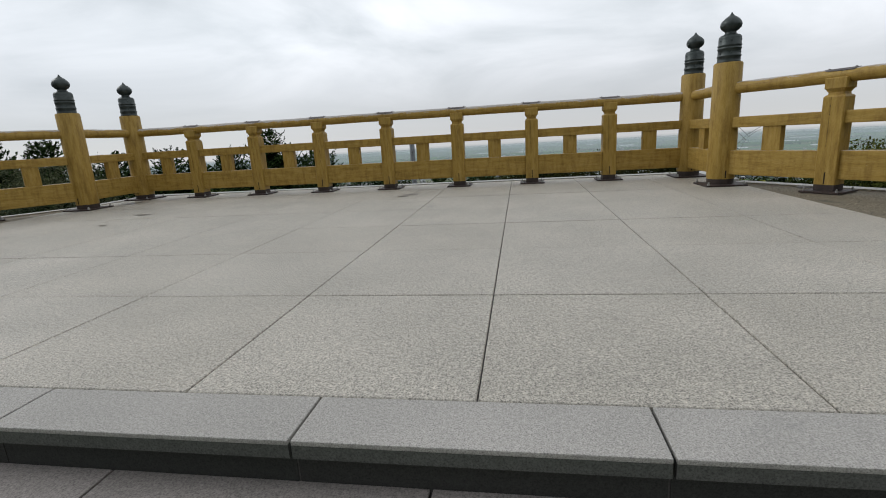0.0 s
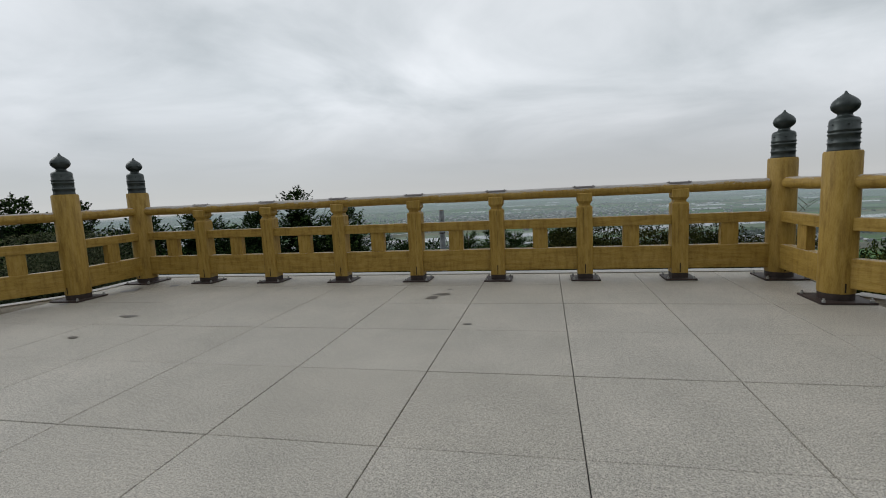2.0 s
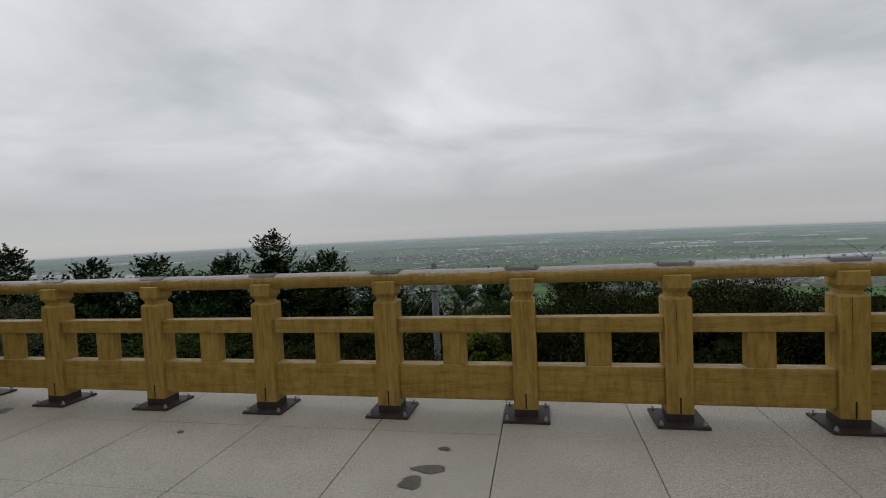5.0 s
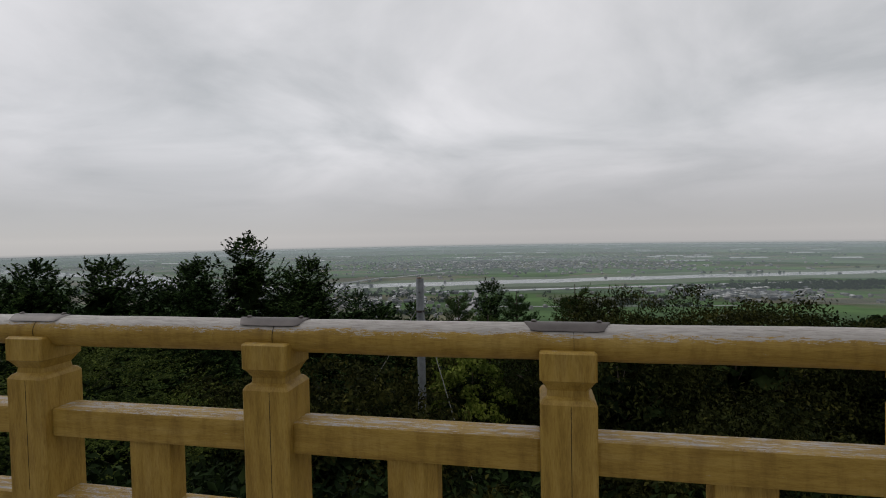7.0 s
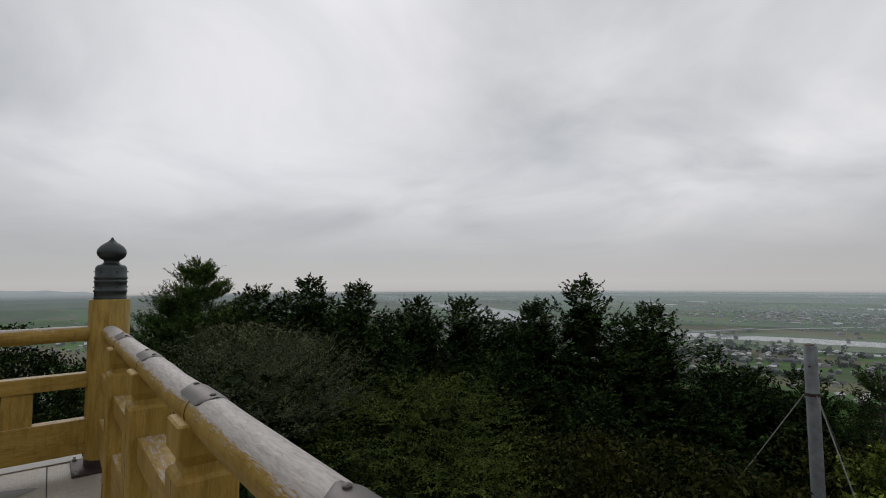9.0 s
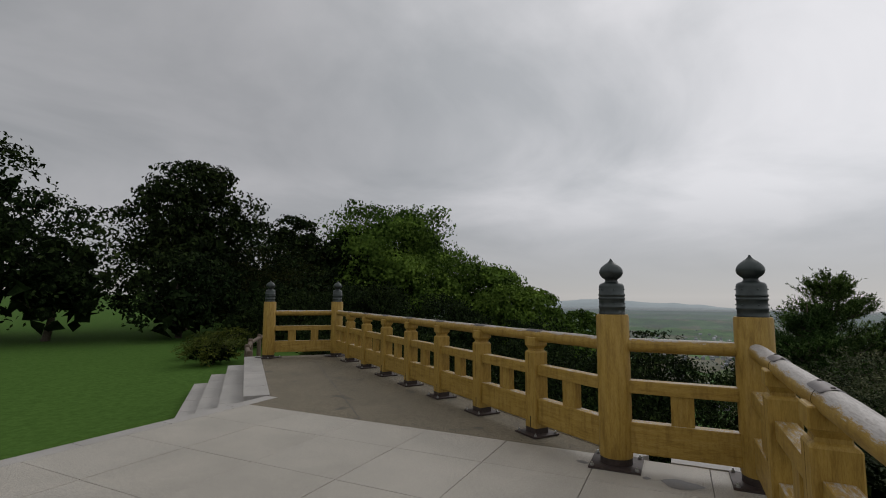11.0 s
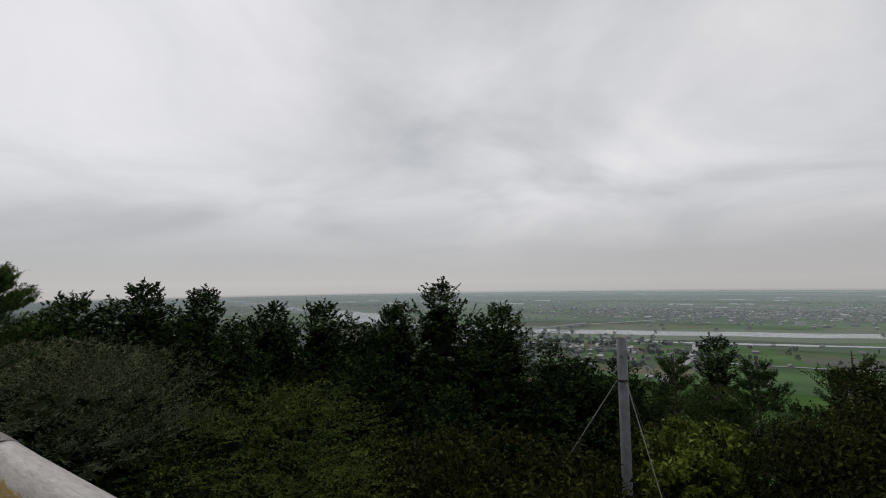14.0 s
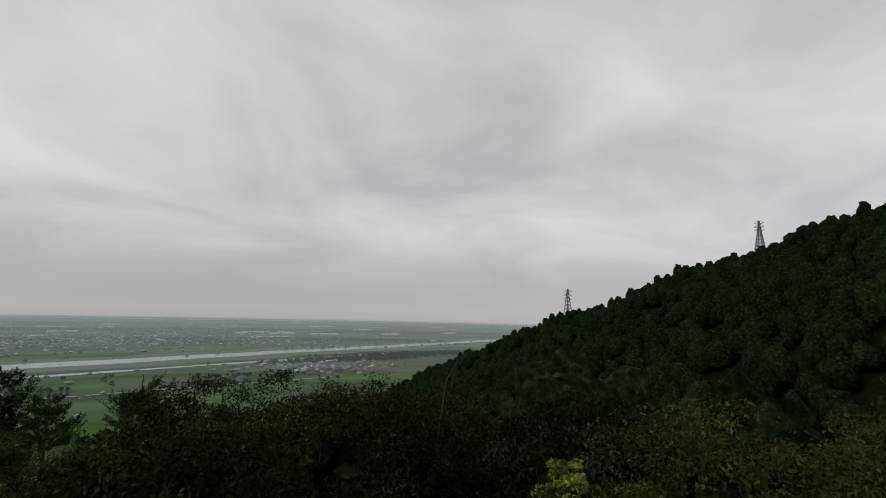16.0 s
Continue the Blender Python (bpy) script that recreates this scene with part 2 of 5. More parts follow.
LAYERED = leaves("layered_leaves", (0.05, 0.07, 0.016), (0.075, 0.10, 0.024), (0.14, 0.17, 0.045), shoots=2.6)
OLIVE = leaves("olive_leaves", (0.045, 0.055, 0.014), (0.068, 0.08, 0.02), (0.105, 0.115, 0.034), shoots=2.2)
GREYLEAF = leaves("grey_green_leaves", (0.05, 0.065, 0.038), (0.09, 0.108, 0.068), (0.16, 0.178, 0.125), shoots=2.6)
YELLOW = leaves("yellow_green_leaves", (0.06, 0.09, 0.014), (0.13, 0.17, 0.03), (0.24, 0.27, 0.07))
FOREST = leaves("far_forest_foliage", (0.012, 0.026, 0.010), (0.022, 0.042, 0.015), (0.042, 0.068, 0.023), shoots=0.3)
# Dark species; its near black also carries shade inside crowns and between bushes.
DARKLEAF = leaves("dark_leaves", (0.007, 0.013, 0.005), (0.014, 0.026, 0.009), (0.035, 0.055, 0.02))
BARK = stone("bark", (0.075, 0.06, 0.045), (0.10, 0.08, 0.06), 0.4, 40, (0.04, 0.035, 0.028), 0.6, 0.9)
LOG = stone("log_brown", (0.13, 0.095, 0.07), (0.15, 0.11, 0.08), 0.3, 50, (0.07, 0.055, 0.04), 0.5, 0.85)


# ---------------------------------------------------------------- mesh helpers
def link(name, bm, material, parent=None, label="", smooth=None):
    me = bpy.data.meshes.new(name)
    bm.to_mesh(me)
    bm.free()
    me.materials.append(material)
    if smooth is not None:
        me.polygons.foreach_set("use_smooth", [True] * len(me.polygons))
        me.set_sharp_from_angle(angle=radians(smooth))
    ob = new(name, me)
    if parent is not None:
        ob.parent = parent
    if label:
        ob["label"] = label
    return ob


part = link


def empty(name, m=None):
    ob = new(name)
    ob.empty_display_size = 0.2
    if m is not None:
        ob.matrix_world = m
    return ob


def raw(name, verts, faces, material, parent=None, smooth=False):
    me = bpy.data.meshes.new(name)
    me.from_pydata([tuple(v) for v in verts], [], [tuple(f) for f in faces])
    me.materials.append(material)
    if smooth:
        me.polygons.foreach_set("use_smooth", [True] * len(me.polygons))
    ob = new(name, me)
    if parent is not None:
        ob.parent = parent
    return ob


def box(bm, x0, x1, y0, y1, z0, z1, bevel=0.0):
    r = bmesh.ops.create_cube(bm, size=1.0, matrix=Matrix.Translation(((x0 + x1) / 2, (y0 + y1) / 2, (z0 + z1) / 2))
                              @ Matrix.Diagonal((x1 - x0, y1 - y0, z1 - z0, 1)))
    if bevel:
        edges = list({e for v in r["verts"] for e in v.link_edges})
        bmesh.ops.bevel(bm, geom=edges, offset=bevel, segments=2, profile=0.7, affect="EDGES")
    return bm


def B(*a, bevel=0.0):
    return box(bmesh.new(), *a, bevel=bevel)


def lathe(profile, seg=28, bm=None, at=(0, 0, 0)):
    """A solid of revolution round z from (radius, height) pairs."""
    bm = bm or bmesh.new()
    rings = []
    for r, z in profile:
        rings.append([bm.verts.new((at[0] + r * math.cos(2 * math.pi * i / seg), at[1] + r * math.sin(2 * math.pi * i / seg), at[2] + z))
                      for i in range(seg)])
    for a, b in zip(rings, rings[1:]):
        for i in range(seg):
            j = (i + 1) % seg
            bm.faces.new((a[i], a[j], b[j], b[i]))
    bm.faces.new(list(reversed(rings[0])))
    bm.faces.new(rings[-1])
    return bm


def tube(bm, pts, radii, seg=8):
    """A tapered tube along points."""
    pts = [Vector(p) for p in pts]
    rings = []
    for i, p in enumerate(pts):
        d = (pts[min(i + 1, len(pts) - 1)] - pts[max(i - 1, 0)]).normalized()
        a = d.orthogonal().normalized() if i == 0 else (a - d * a.dot(d)).normalized()
        b = d.cross(a)
        rings.append([bm.verts.new(p + (a * math.cos(2 * math.pi * k / seg) + b * math.sin(2 * math.pi * k / seg)) * radii[i]) for k in range(seg)])
    for r0, r1 in zip(rings, rings[1:]):
        for k in range(seg):
            j = (k + 1) % seg
            bm.faces.new((r0[k], r0[j], r1[j], r1[k]))
    bm.faces.new(list(reversed(rings[0])))
    bm.faces.new(rings[-1])
    return bm


def prism(poly, z0, z1):
    """A slab over a plan polygon, given anticlockwise."""
    bm = bmesh.new()
    lo = [bm.verts.new((x, y, z0)) for x, y in poly]
    hi = [bm.verts.new((x, y, z1)) for x, y in poly]
    bm.faces.new(hi)
    bm.faces.new(list(reversed(lo)))
    n = len(poly)
    for i in range(n):
        j = (i + 1) % n
        bm.faces.new((lo[i], lo[j], hi[j], hi[i]))
    bmesh.ops.recalc_face_normals(bm, faces=bm.faces)
    return bm


# ---------------------------------------------------------------- plan
XL, XR = -5.88, 2.354            # corner posts of the jutting front rail
MID = (XL + XR) / 2
Y_FRONT, Y_BACK = 5.75, 4.676    # front rail, and where the side wings begin
BAY = (XR - XL) / 8
TX0, TX1 = -6.1, 2 * MID + 6.1   # tiled floor
U = Vector((-0.578, -0.816, 0)).normalized()   # along the west wing
NOUT = Vector((-0.816, 0.578, 0)).normalized()
WBAY = 1.065
P0 = Vector((XL, Y_BACK, 0))
F1 = P0 + U * 8 * WBAY
F2 = F1 + Vector((0.66, -0.75, 0)).normalized() * 1.55


def mirror(p):
    return Vector((2 * MID - p[0], p[1], 0))


# ---------------------------------------------------------------- ground
def hill(x, y):
    """Height of the ground."""
    ax = -abs(x - MID)
    dw = max(y - 4.95, (ax + 4.34) * -0.788 + (y - 4.95) * 0.616)
    dr = max(y - 6.25, -ax - 4.55)
    d = min(dw, dr)
    if d <= 0:
        h = -0.72 if y < -1.2 else -1.0
    else:
        h = -0.72 - 0.3 * min(d, 1.0) - 0.38 * min(max(0, d - 0.6), 40) - 0.52 * max(0, d - 40.6)
        h += 0.6 * noise.noise(Vector((x * 0.08, y * 0.08, 0))) * min(1, d / 6)
    if x > 20:
        crest = min(95, 82 - 0.316 * y)
        s = crest - (0.45 * (320 - x) if x < 320 else 0.35 * (x - 320))
        s += 9 * noise.noise(Vector((x * 0.012, y * 0.012, 3))) + 4 * noise.noise(Vector((x * 0.035, y * 0.035, 7)))
        h = max(h, s)
    return max(h, -115.0)


def ground_material():
    m = Mat("ground", 0.95, 0, 0.02)
    p = m.place()
    v = m.n("ShaderNodeTexVoronoi")
    v.distance, v.feature = "CHEBYCHEV", "F1"
    v.inputs["Scale"].default_value = 1.0
    m.l(m.place((1 / 150, 1 / 75, 0)), v.inputs["Vector"])
    s = m.n("ShaderNodeSeparateColor")
    m.l(v.outputs["Color"], s.inputs[0])
    field = m.ramp(s.outputs[0], (0.0, (0.07, 0.135, 0.04)), (0.35, (0.10, 0.185, 0.05)), (0.6, (0.085, 0.14, 0.05)),
                   (0.78, (0.15, 0.15, 0.085)), (0.9, (0.20, 0.17, 0.12)), (1.0, (0.11, 0.12, 0.09)))
    grime = m.ramp(m.noise(m.place((1 / 420, 1 / 180, 0)), 1.0, 6, 0.65), (0.42, (0.5, 0.52, 0.5)), (0.6, (1.1, 1.1, 1.05)))
    field = m.mix(1.0, field, grime, "MULTIPLY")
    # scrub is near black, with the shade under the trees put into its colour
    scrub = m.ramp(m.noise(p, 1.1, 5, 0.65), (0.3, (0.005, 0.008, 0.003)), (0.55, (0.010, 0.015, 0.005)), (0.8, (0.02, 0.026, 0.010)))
    lawn = m.ramp(m.noise(p, 9, 5, 0.65), (0.3, (0.045, 0.095, 0.018)), (0.7, (0.075, 0.14, 0.03)))
    sep = m.n("ShaderNodeSeparateXYZ")
    m.l(p, sep.inputs[0])
    plain = m.ramp(m.math("ADD", m.math("MULTIPLY", sep.outputs[2], 0.1), 11.9), (0.45, (1, 1, 1)), (0.75, (0, 0, 0)))
    top = m.ramp(m.math("ADD", sep.outputs[2], 1.3), (0.2, (0, 0, 0)), (0.35, (1, 1, 1)))
    top = m.mix(m.math("GREATER_THAN", sep.outputs[0], 20.0), top, (0, 0, 0))
    top = m.mix(m.math("GREATER_THAN", sep.outputs[1], -1.0), top, (0, 0, 0))
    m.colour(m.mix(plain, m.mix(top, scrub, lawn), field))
    return m.m


GROUND = ground_material()


def build_ground():
    radii, r = [0.0], 2.5
    while r < 4900:
        radii.append(r)
        r *= 1.07
    radii.append(4900)
    seg = 160
    verts, faces = [], []
    for r in radii:
        for i in range(seg):
            a = 2 * math.pi * i / seg
            x, y = MID + r * math.sin(a), 2.0 + r * math.cos(a)
            verts.append((x, y, hill(x, y)))
    for k in range(len(radii) - 1):
        for i in range(seg):
            j = (i + 1) % seg
            faces.append((k * seg + j, k * seg + i, (k + 1) * seg + i, (k + 1) * seg + j))
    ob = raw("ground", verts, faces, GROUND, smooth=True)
    bm = bmesh.new()
    bm.from_mesh(ob.data)
    bmesh.ops.remove_doubles(bm, verts=bm.verts, dist=0.001)
    bmesh.ops.recalc_face_normals(bm, faces=bm.faces)
    bm.to_mesh(ob.data)
    bm.free()
    tagged(ob, "wooded hillside falling to a flat plain of green fields", "ground", kind="structure")


build_ground()


# ---------------------------------------------------------------- terrace
def build_terrace():
    floor = link("floor", prism([(TX0, -0.18), (TX1, -0.18), (TX1, 4.9), (TX1, 6.12), (TX0, 6.12)], -1.4, -0.012), GROUT)
    tagged(floor, "terrace of large pale granite tiles with dark joints", "floor", kind="structure")
    # stone edge outside the rail
    for name, poly in (("trim_front", [(TX0 - 0.16, 6.12), (TX1 + 0.16, 6.12), (TX1 + 0.16, 6.3), (TX0 - 0.16, 6.3)]),):
        tagged(link(name, prism(poly, -1.4, 0.01), EDGE), "pale concrete edge outside the railing", "kerb", kind="structure")
    # wings of rough aggregate concrete
    for side, f in (("west", lambda p: Vector((p[0], p[1], 0))), ("east", mirror)):
        o = NOUT * 0.26
        pts = [Vector((TX0, -0.18, 0)), Vector((TX0, Y_BACK + 0.2, 0)), P0 + o + U * 0.25, F1 + o + U * 0.3, F2 + U * 0.3 - NOUT * 0.1, Vector((-6.62, -0.18, 0))]
        poly = [f(p) for p in pts]
        poly = [(p.x, p.y) for p in poly]
        if side == "west":
            poly.reverse()
        poly = poly[::-1] if side == "west" else poly
        w = link("floor_" + side, prism(poly, -1.4, -0.004), AGGREGATE)
        tagged(w, "rough brown aggregate concrete floor of a side wing, stained", "floor", kind="structure")
        a, b = P0 + NOUT * 0.262, F1 + NOUT * 0.262 + U * 0.3
        q = [f(p) for p in (a, b, b + NOUT * 0.16, a + NOUT * 0.16)]
        bm = prism([(p.x, p.y) for p in q], -1.4, 0.012)
        tagged(link("trim_" + side, bm, EDGE), "pale concrete edge outside the side railing", "kerb", kind="structure")
        side_poly = [f(Vector(p)) for p in ((TX0 - 0.16, Y_BACK + 0.43, 0), (TX0 - 0.002, Y_BACK + 0.43, 0), (TX0 - 0.002, 6.12, 0), (TX0 - 0.16, 6.12, 0))]
        tagged(link("trim_return_" + side, prism([(p.x, p.y) for p in side_poly], -1.4, 0.01), EDGE), "pale concrete edge at the terrace corner", "kerb", kind="structure")
        # expansion joints of the wing
        for p, q in ((Vector((-6.15, 1.76, 0)), Vector((-10.1, -2.35, 0))), (Vector((-7.9, -0.06, 0)), P0 + U * 5.4 + NOUT * 0.2)):
            dj = (q - p).normalized()
            sj = Vector((-dj.y, dj.x, 0)) * 0.005
            g = [f(c) for c in (p + sj, q + sj, q - sj, p - sj)]
            tagged(raw("trim_joint_" + side, [(c.x, c.y, 0.0005) for c in g], [(0, 1, 2, 3) if side == "east" else (3, 2, 1, 0)], GROUT), "dark expansion joint in the wing floor", "joint", kind="structure")
        # stairs down from the wing to the lawn
        e0, e1 = Vector((-6.66, -0.2, 0)), F2 + U * 0.3 - NOUT * 0.12
        run = (e1 - e0).normalized()
        out = Vector((-run.y, run.x, 0))
        if out.x < 0:
            out = -out
        stairs = empty("wing_stairs")
        for k in range(4):
            c0 = e0 + out * (0.34 * k)
            c1 = e1 + out * (0.34 * k)
            if k:
                c0 = c0 - run * (0.30 * k)
            n = 6
            for i in range(n):
                s0, s1 = c0.lerp(c1, i / n) + run * 0.004, c0.lerp(c1, (i + 1) / n) - run * 0.004
                q = [f(p) for p in (s0, s1, s1 + out * 0.36, s0 + out * 0.36)]
                part("stone_tread", prism([(p.x, p.y) for p in q], -0.19 * k - 0.35, -0.185 * k + 0.008), KERB, stairs)
        tagged(stairs, "pale granite stairs leading down from the wing to the lawn", "stairs", kind="structure")


build_terrace()


# ---------------------------------------------------------------- railing
def newel(at):
    """Round ochre corner post with a bronze onion finial, on a bolted plate."""
    ob = empty("newel_post", Matrix.Translation(at))
    bm = lathe([(0.137, 0.075), (0.140, 0.09), (0.140, 1.285), (0.132, 1.30)], 36)
    part("shaft", bm, POST_WOOD, ob, smooth=40)
    prof = [(0.112, 1.298), (0.114, 1.31), (0.110, 1.318), (0.110, 1.355), (0.115, 1.36), (0.115, 1.372), (0.109, 1.378), (0.109, 1.43),
            (0.115, 1.436), (0.115, 1.446), (0.109, 1.452), (0.109, 1.46), (0.115, 1.466), (0.115, 1.478), (0.109, 1.484), (0.109, 1.545), (0.104, 1.562),
            (0.09, 1.575), (0.066, 1.582), (0.056, 1.592), (0.052, 1.605), (0.058, 1.615), (0.078, 1.628), (0.096, 1.65), (0.103, 1.675), (0.098, 1.70),
            (0.082, 1.725), (0.055, 1.748), (0.03, 1.765), (0.014, 1.782), (0.006, 1.80)]
    fin = part("finial", lathe(prof, 36), BRONZE, ob, "dark patinated bronze onion-shaped finial", smooth=50)
    for z in (1.395, 1.52):
        for k in range(6):
            a = k * math.pi / 3 + 0.3
            part("rivet", lathe([(0.007, -0.003), (0.007, 0.003), (0.004, 0.006)], 8, at=(0.112 * math.cos(a), 0.112 * math.sin(a), z)), BRONZE, fin)
    part("shoe", lathe([(0.135, 0.018), (0.135, 0.076)], 32), PLATE, ob, "rusty dark iron shoe")
    part("slot", B(-0.006, 0.006, -0.1425, -0.13, 0.09, 0.17), CRACK, ob)
    part("base_plate", B(-0.21, 0.21, -0.21, 0.21, 0.0, 0.018, bevel=0.004), PLATE, ob, "dark iron base plate")
    for sx in (-1, 1):
        for sy in (-1, 1):
            part("bolt", lathe([(0.016, 0.018), (0.016, 0.034), (0.009, 0.036), (0.009, 0.05)], 8, at=(sx * 0.18, sy * 0.18, 0)), BOLT, ob, "galvanised anchor bolt")
    return tagged(ob, "round ochre-painted wooden post with dark bronze onion finial", "post", "corner posts of the railing")


POST_CACHE = {}


def share(key, make, name, parent, loc=(0, 0, 0), label="", rot=0.0):
    """A part that shares its mesh with its likes."""
    if key not in POST_CACHE:
        ob = make()
        POST_CACHE[key] = ob.data
        ob.name = name
    else:
        ob = new(name, POST_CACHE[key])
    ob.parent, ob.location = parent, loc
    ob.rotation_euler = (0, 0, rot)
    if label:
        ob["label"] = label
    return ob


def post_shape():
    """Square post with a waisted neck, a saddle block and cracked faces."""
    w = 0.087
    bm = bmesh.new()
    rings = []
    for r, z in ((w, 0.075), (w, 0.855), (w - 0.008, 0.868), (w - 0.022, 0.876), (w - 0.024, 0.895), (w - 0.006, 0.925), (w, 0.93), (w, 1.014), (w - 0.006, 1.02)):
        c = 0.008
        rings.append([bm.verts.new((x, y, z)) for x, y in ((r - c, -r), (r, -r + c), (r, r - c), (r - c, r), (-r + c, r), (-r, r - c), (-r, -r + c), (-r + c, -r))])
    for a, b in zip(rings, rings[1:]):
        for i in range(8):
            bm.faces.new((a[i], a[(i + 1) % 8], b[(i + 1) % 8], b[i]))
    bm.faces.new(list(reversed(rings[0])))
    bm.faces.new(rings[-1])
    return link("post", bm, POST_WOOD)


def cap_shape(length):
    """Sheet cap bent over the top of the handrail, with two rivets."""
    bm = bmesh.new()
    rows, segs = [], 10
    for i in range(13):
        u = -1 + 2 * i / 12
        half = radians(48) * (math.sqrt(max(0.0, 1 - max(0, abs(u) - 0.72) ** 2 / 0.28 ** 2)) * 0.9 + 0.1)
        rows.append([(u * length / 2, math.sin(half * (-1 + 2 * k / segs)), math.cos(half * (-1 + 2 * k / segs))) for k in range(segs + 1)])
    for r in (0.0645, 0.0605):
        vs = [[bm.verts.new((x, r * s, r * c)) for x, s, c in row] for row in rows]
        for a, b in zip(vs, vs[1:]):
            for k in range(segs):
                bm.faces.new((a[k], b[k], b[k + 1], a[k + 1]))
    for sx in (-1, 1):
        lathe([(0.009, 0.062), (0.009, 0.068), (0.005, 0.071)], 10, bm, (sx * length * 0.38, 0, 0))
    bmesh.ops.recalc_face_normals(bm, faces=bm.faces)
    return link("cap", bm, CAP, smooth=50)


def beam(x0, x1, hy, z0, z1, chamfer=0.012):
    return B(x0, x1, -hy, hy, z0, z1, bevel=chamfer)


def railing(a, b, bays, rail_mat, struts=1, label="ochre wooden railing with worn round handrail on bolted plates"):
    """A run of railing between two corner posts: its handrail, beams, struts and square posts."""
    a, b = Vector(a), Vector(b)
    d = b - a
    L = d.length
    ang = math.atan2(d.y, d.x)
    ob = empty("railing", Matrix.Translation(a) @ Matrix.Rotation(ang, 4, "Z"))
    step = L / bays
    bm = bmesh.new()
    n = max(2, bays * 4)
    pts = [(0.128 + (L - 0.256) * i / n, 0.002 * math.sin(i * 1.7), 1.035 + 0.0015 * math.sin(i * 2.3)) for i in range(n + 1)]
    tube(bm, pts, [0.060 + 0.001 * math.sin(i * 1.1) for i in range(n + 1)], 24)
    part("handrail", bm, rail_mat, ob, "round wooden handrail, ochre paint worn to grey on top", smooth=40)
    for k in range(bays):
        x0, x1 = k * step, (k + 1) * step
        e0 = 0.125 if k == 0 else 0.086
        e1 = 0.125 if k == bays - 1 else 0.086
        part("mid_rail", beam(x0 + e0, x1 - e1, 0.055, 0.625, 0.735), BEAM_WOOD, ob)
        part("bottom_rail", beam(x0 + e0, x1 - e1, 0.055, 0.125, 0.385), BEAM_WOOD, ob)
        for s in range(struts):
            xm = x0 + (x1 - x0) * (s + 1) / (struts + 1)
            share("strut", lambda: link("strut", B(-0.088, 0.088, -0.04, 0.04, 0.383, 0.627, bevel=0.006), POST_WOOD), "strut", ob, (xm, 0, 0))
        if k:
            share("post", post_shape, "post", ob, (x0, 0, 0))
            share("shoe", lambda: link("shoe", B(-0.083, 0.083, -0.083, 0.083, 0.018, 0.078), PLATE), "shoe", ob, (x0, 0, 0), "rusty dark iron shoe")
            share("slot", lambda: link("slot", B(-0.005, 0.005, -0.0895, -0.08, 0.08, 0.19), CRACK), "slot", ob, (x0, 0, 0))
            share("slotb", lambda: link("slot", B(-0.005, 0.005, 0.08, 0.0895, 0.08, 0.19), CRACK), "slot", ob, (x0, 0, 0))
            share("crack", lambda: link("crack", B(-0.001, 0.001, -0.0876, -0.08, 0.42, 0.852), CRACK), "crack", ob, (x0 + 0.02 * math.sin(k * 5.1), 0, 0))
            share("seam", lambda: link("seam", lathe([(0.0600, -0.0006), (0.0610, 0.0), (0.0600, 0.0006)], 24), CRACK), "seam", ob, (x0 + 0.02, 0, 1.035)).rotation_euler = (0, math.pi / 2, 0)
            share("crackb", lambda: link("crack", B(-0.001, 0.001, 0.08, 0.0876, 0.42, 0.852), CRACK), "crack", ob, (x0 + 0.012 * math.sin(k * 3.3), 0, 0))
            share("plate", lambda: link("base_plate", B(-0.165, 0.165, -0.165, 0.165, 0.0, 0.018, bevel=0.004), PLATE), "base_plate", ob, (x0, 0, 0), "dark iron base plate")
            for sx in (-1, 1):
                for sy in (-1, 1):
                    share("bolt", lambda: link("bolt", lathe([(0.014, 0.018), (0.014, 0.032), (0.008, 0.034), (0.008, 0.046)], 8), BOLT), "bolt", ob, (x0 + sx * 0.135, sy * 0.135, 0))
            share("cap", lambda: cap_shape(0.27), "cap", ob, (x0, 0, 1.035), "brown sheet-metal cap with rivets")
    return tagged(ob, label, "railing", "terrace railings")


def build_railings():
    cl, cr = Vector((XL, Y_FRONT, 0)), Vector((XR, Y_FRONT, 0))
    bl, br = Vector((XL, Y_BACK, 0)), Vector((XR, Y_BACK, 0))
    g1, g2 = mirror(F1), mirror(F2)
    railing(cl, cr, 8, RAIL_WOOD)
    railing(bl, cl, 1, RAIL_WOOD_SOFT, label="short ochre railing panel joining two corner posts")
    railing(cr, br, 1, RAIL_WOOD_SOFT, label="short ochre railing panel joining two corner posts")
    railing(F1, bl, 8, RAIL_WOOD_SOFT, label="ochre wooden railing along the side wing")
    railing(br, g1, 8, RAIL_WOOD_SOFT, label="ochre wooden railing along the side wing")
    railing(F1, F2, 1, RAIL_WOOD_SOFT, 2, label="ochre railing panel with two struts at the wing's end")
    railing(g1, g2, 1, RAIL_WOOD_SOFT, 2, label="ochre railing panel with two struts at the wing's end")
    for p in (cl, cr, bl, br, F1, F2, g1, g2):
        newel(p)


build_railings()

# ---------------------------------------------------------------- vegetation
RNG = np.random.default_rng(7)


def unit(v):
    return v / np.maximum(1e-9, np.linalg.norm(v, axis=1, keepdims=True))


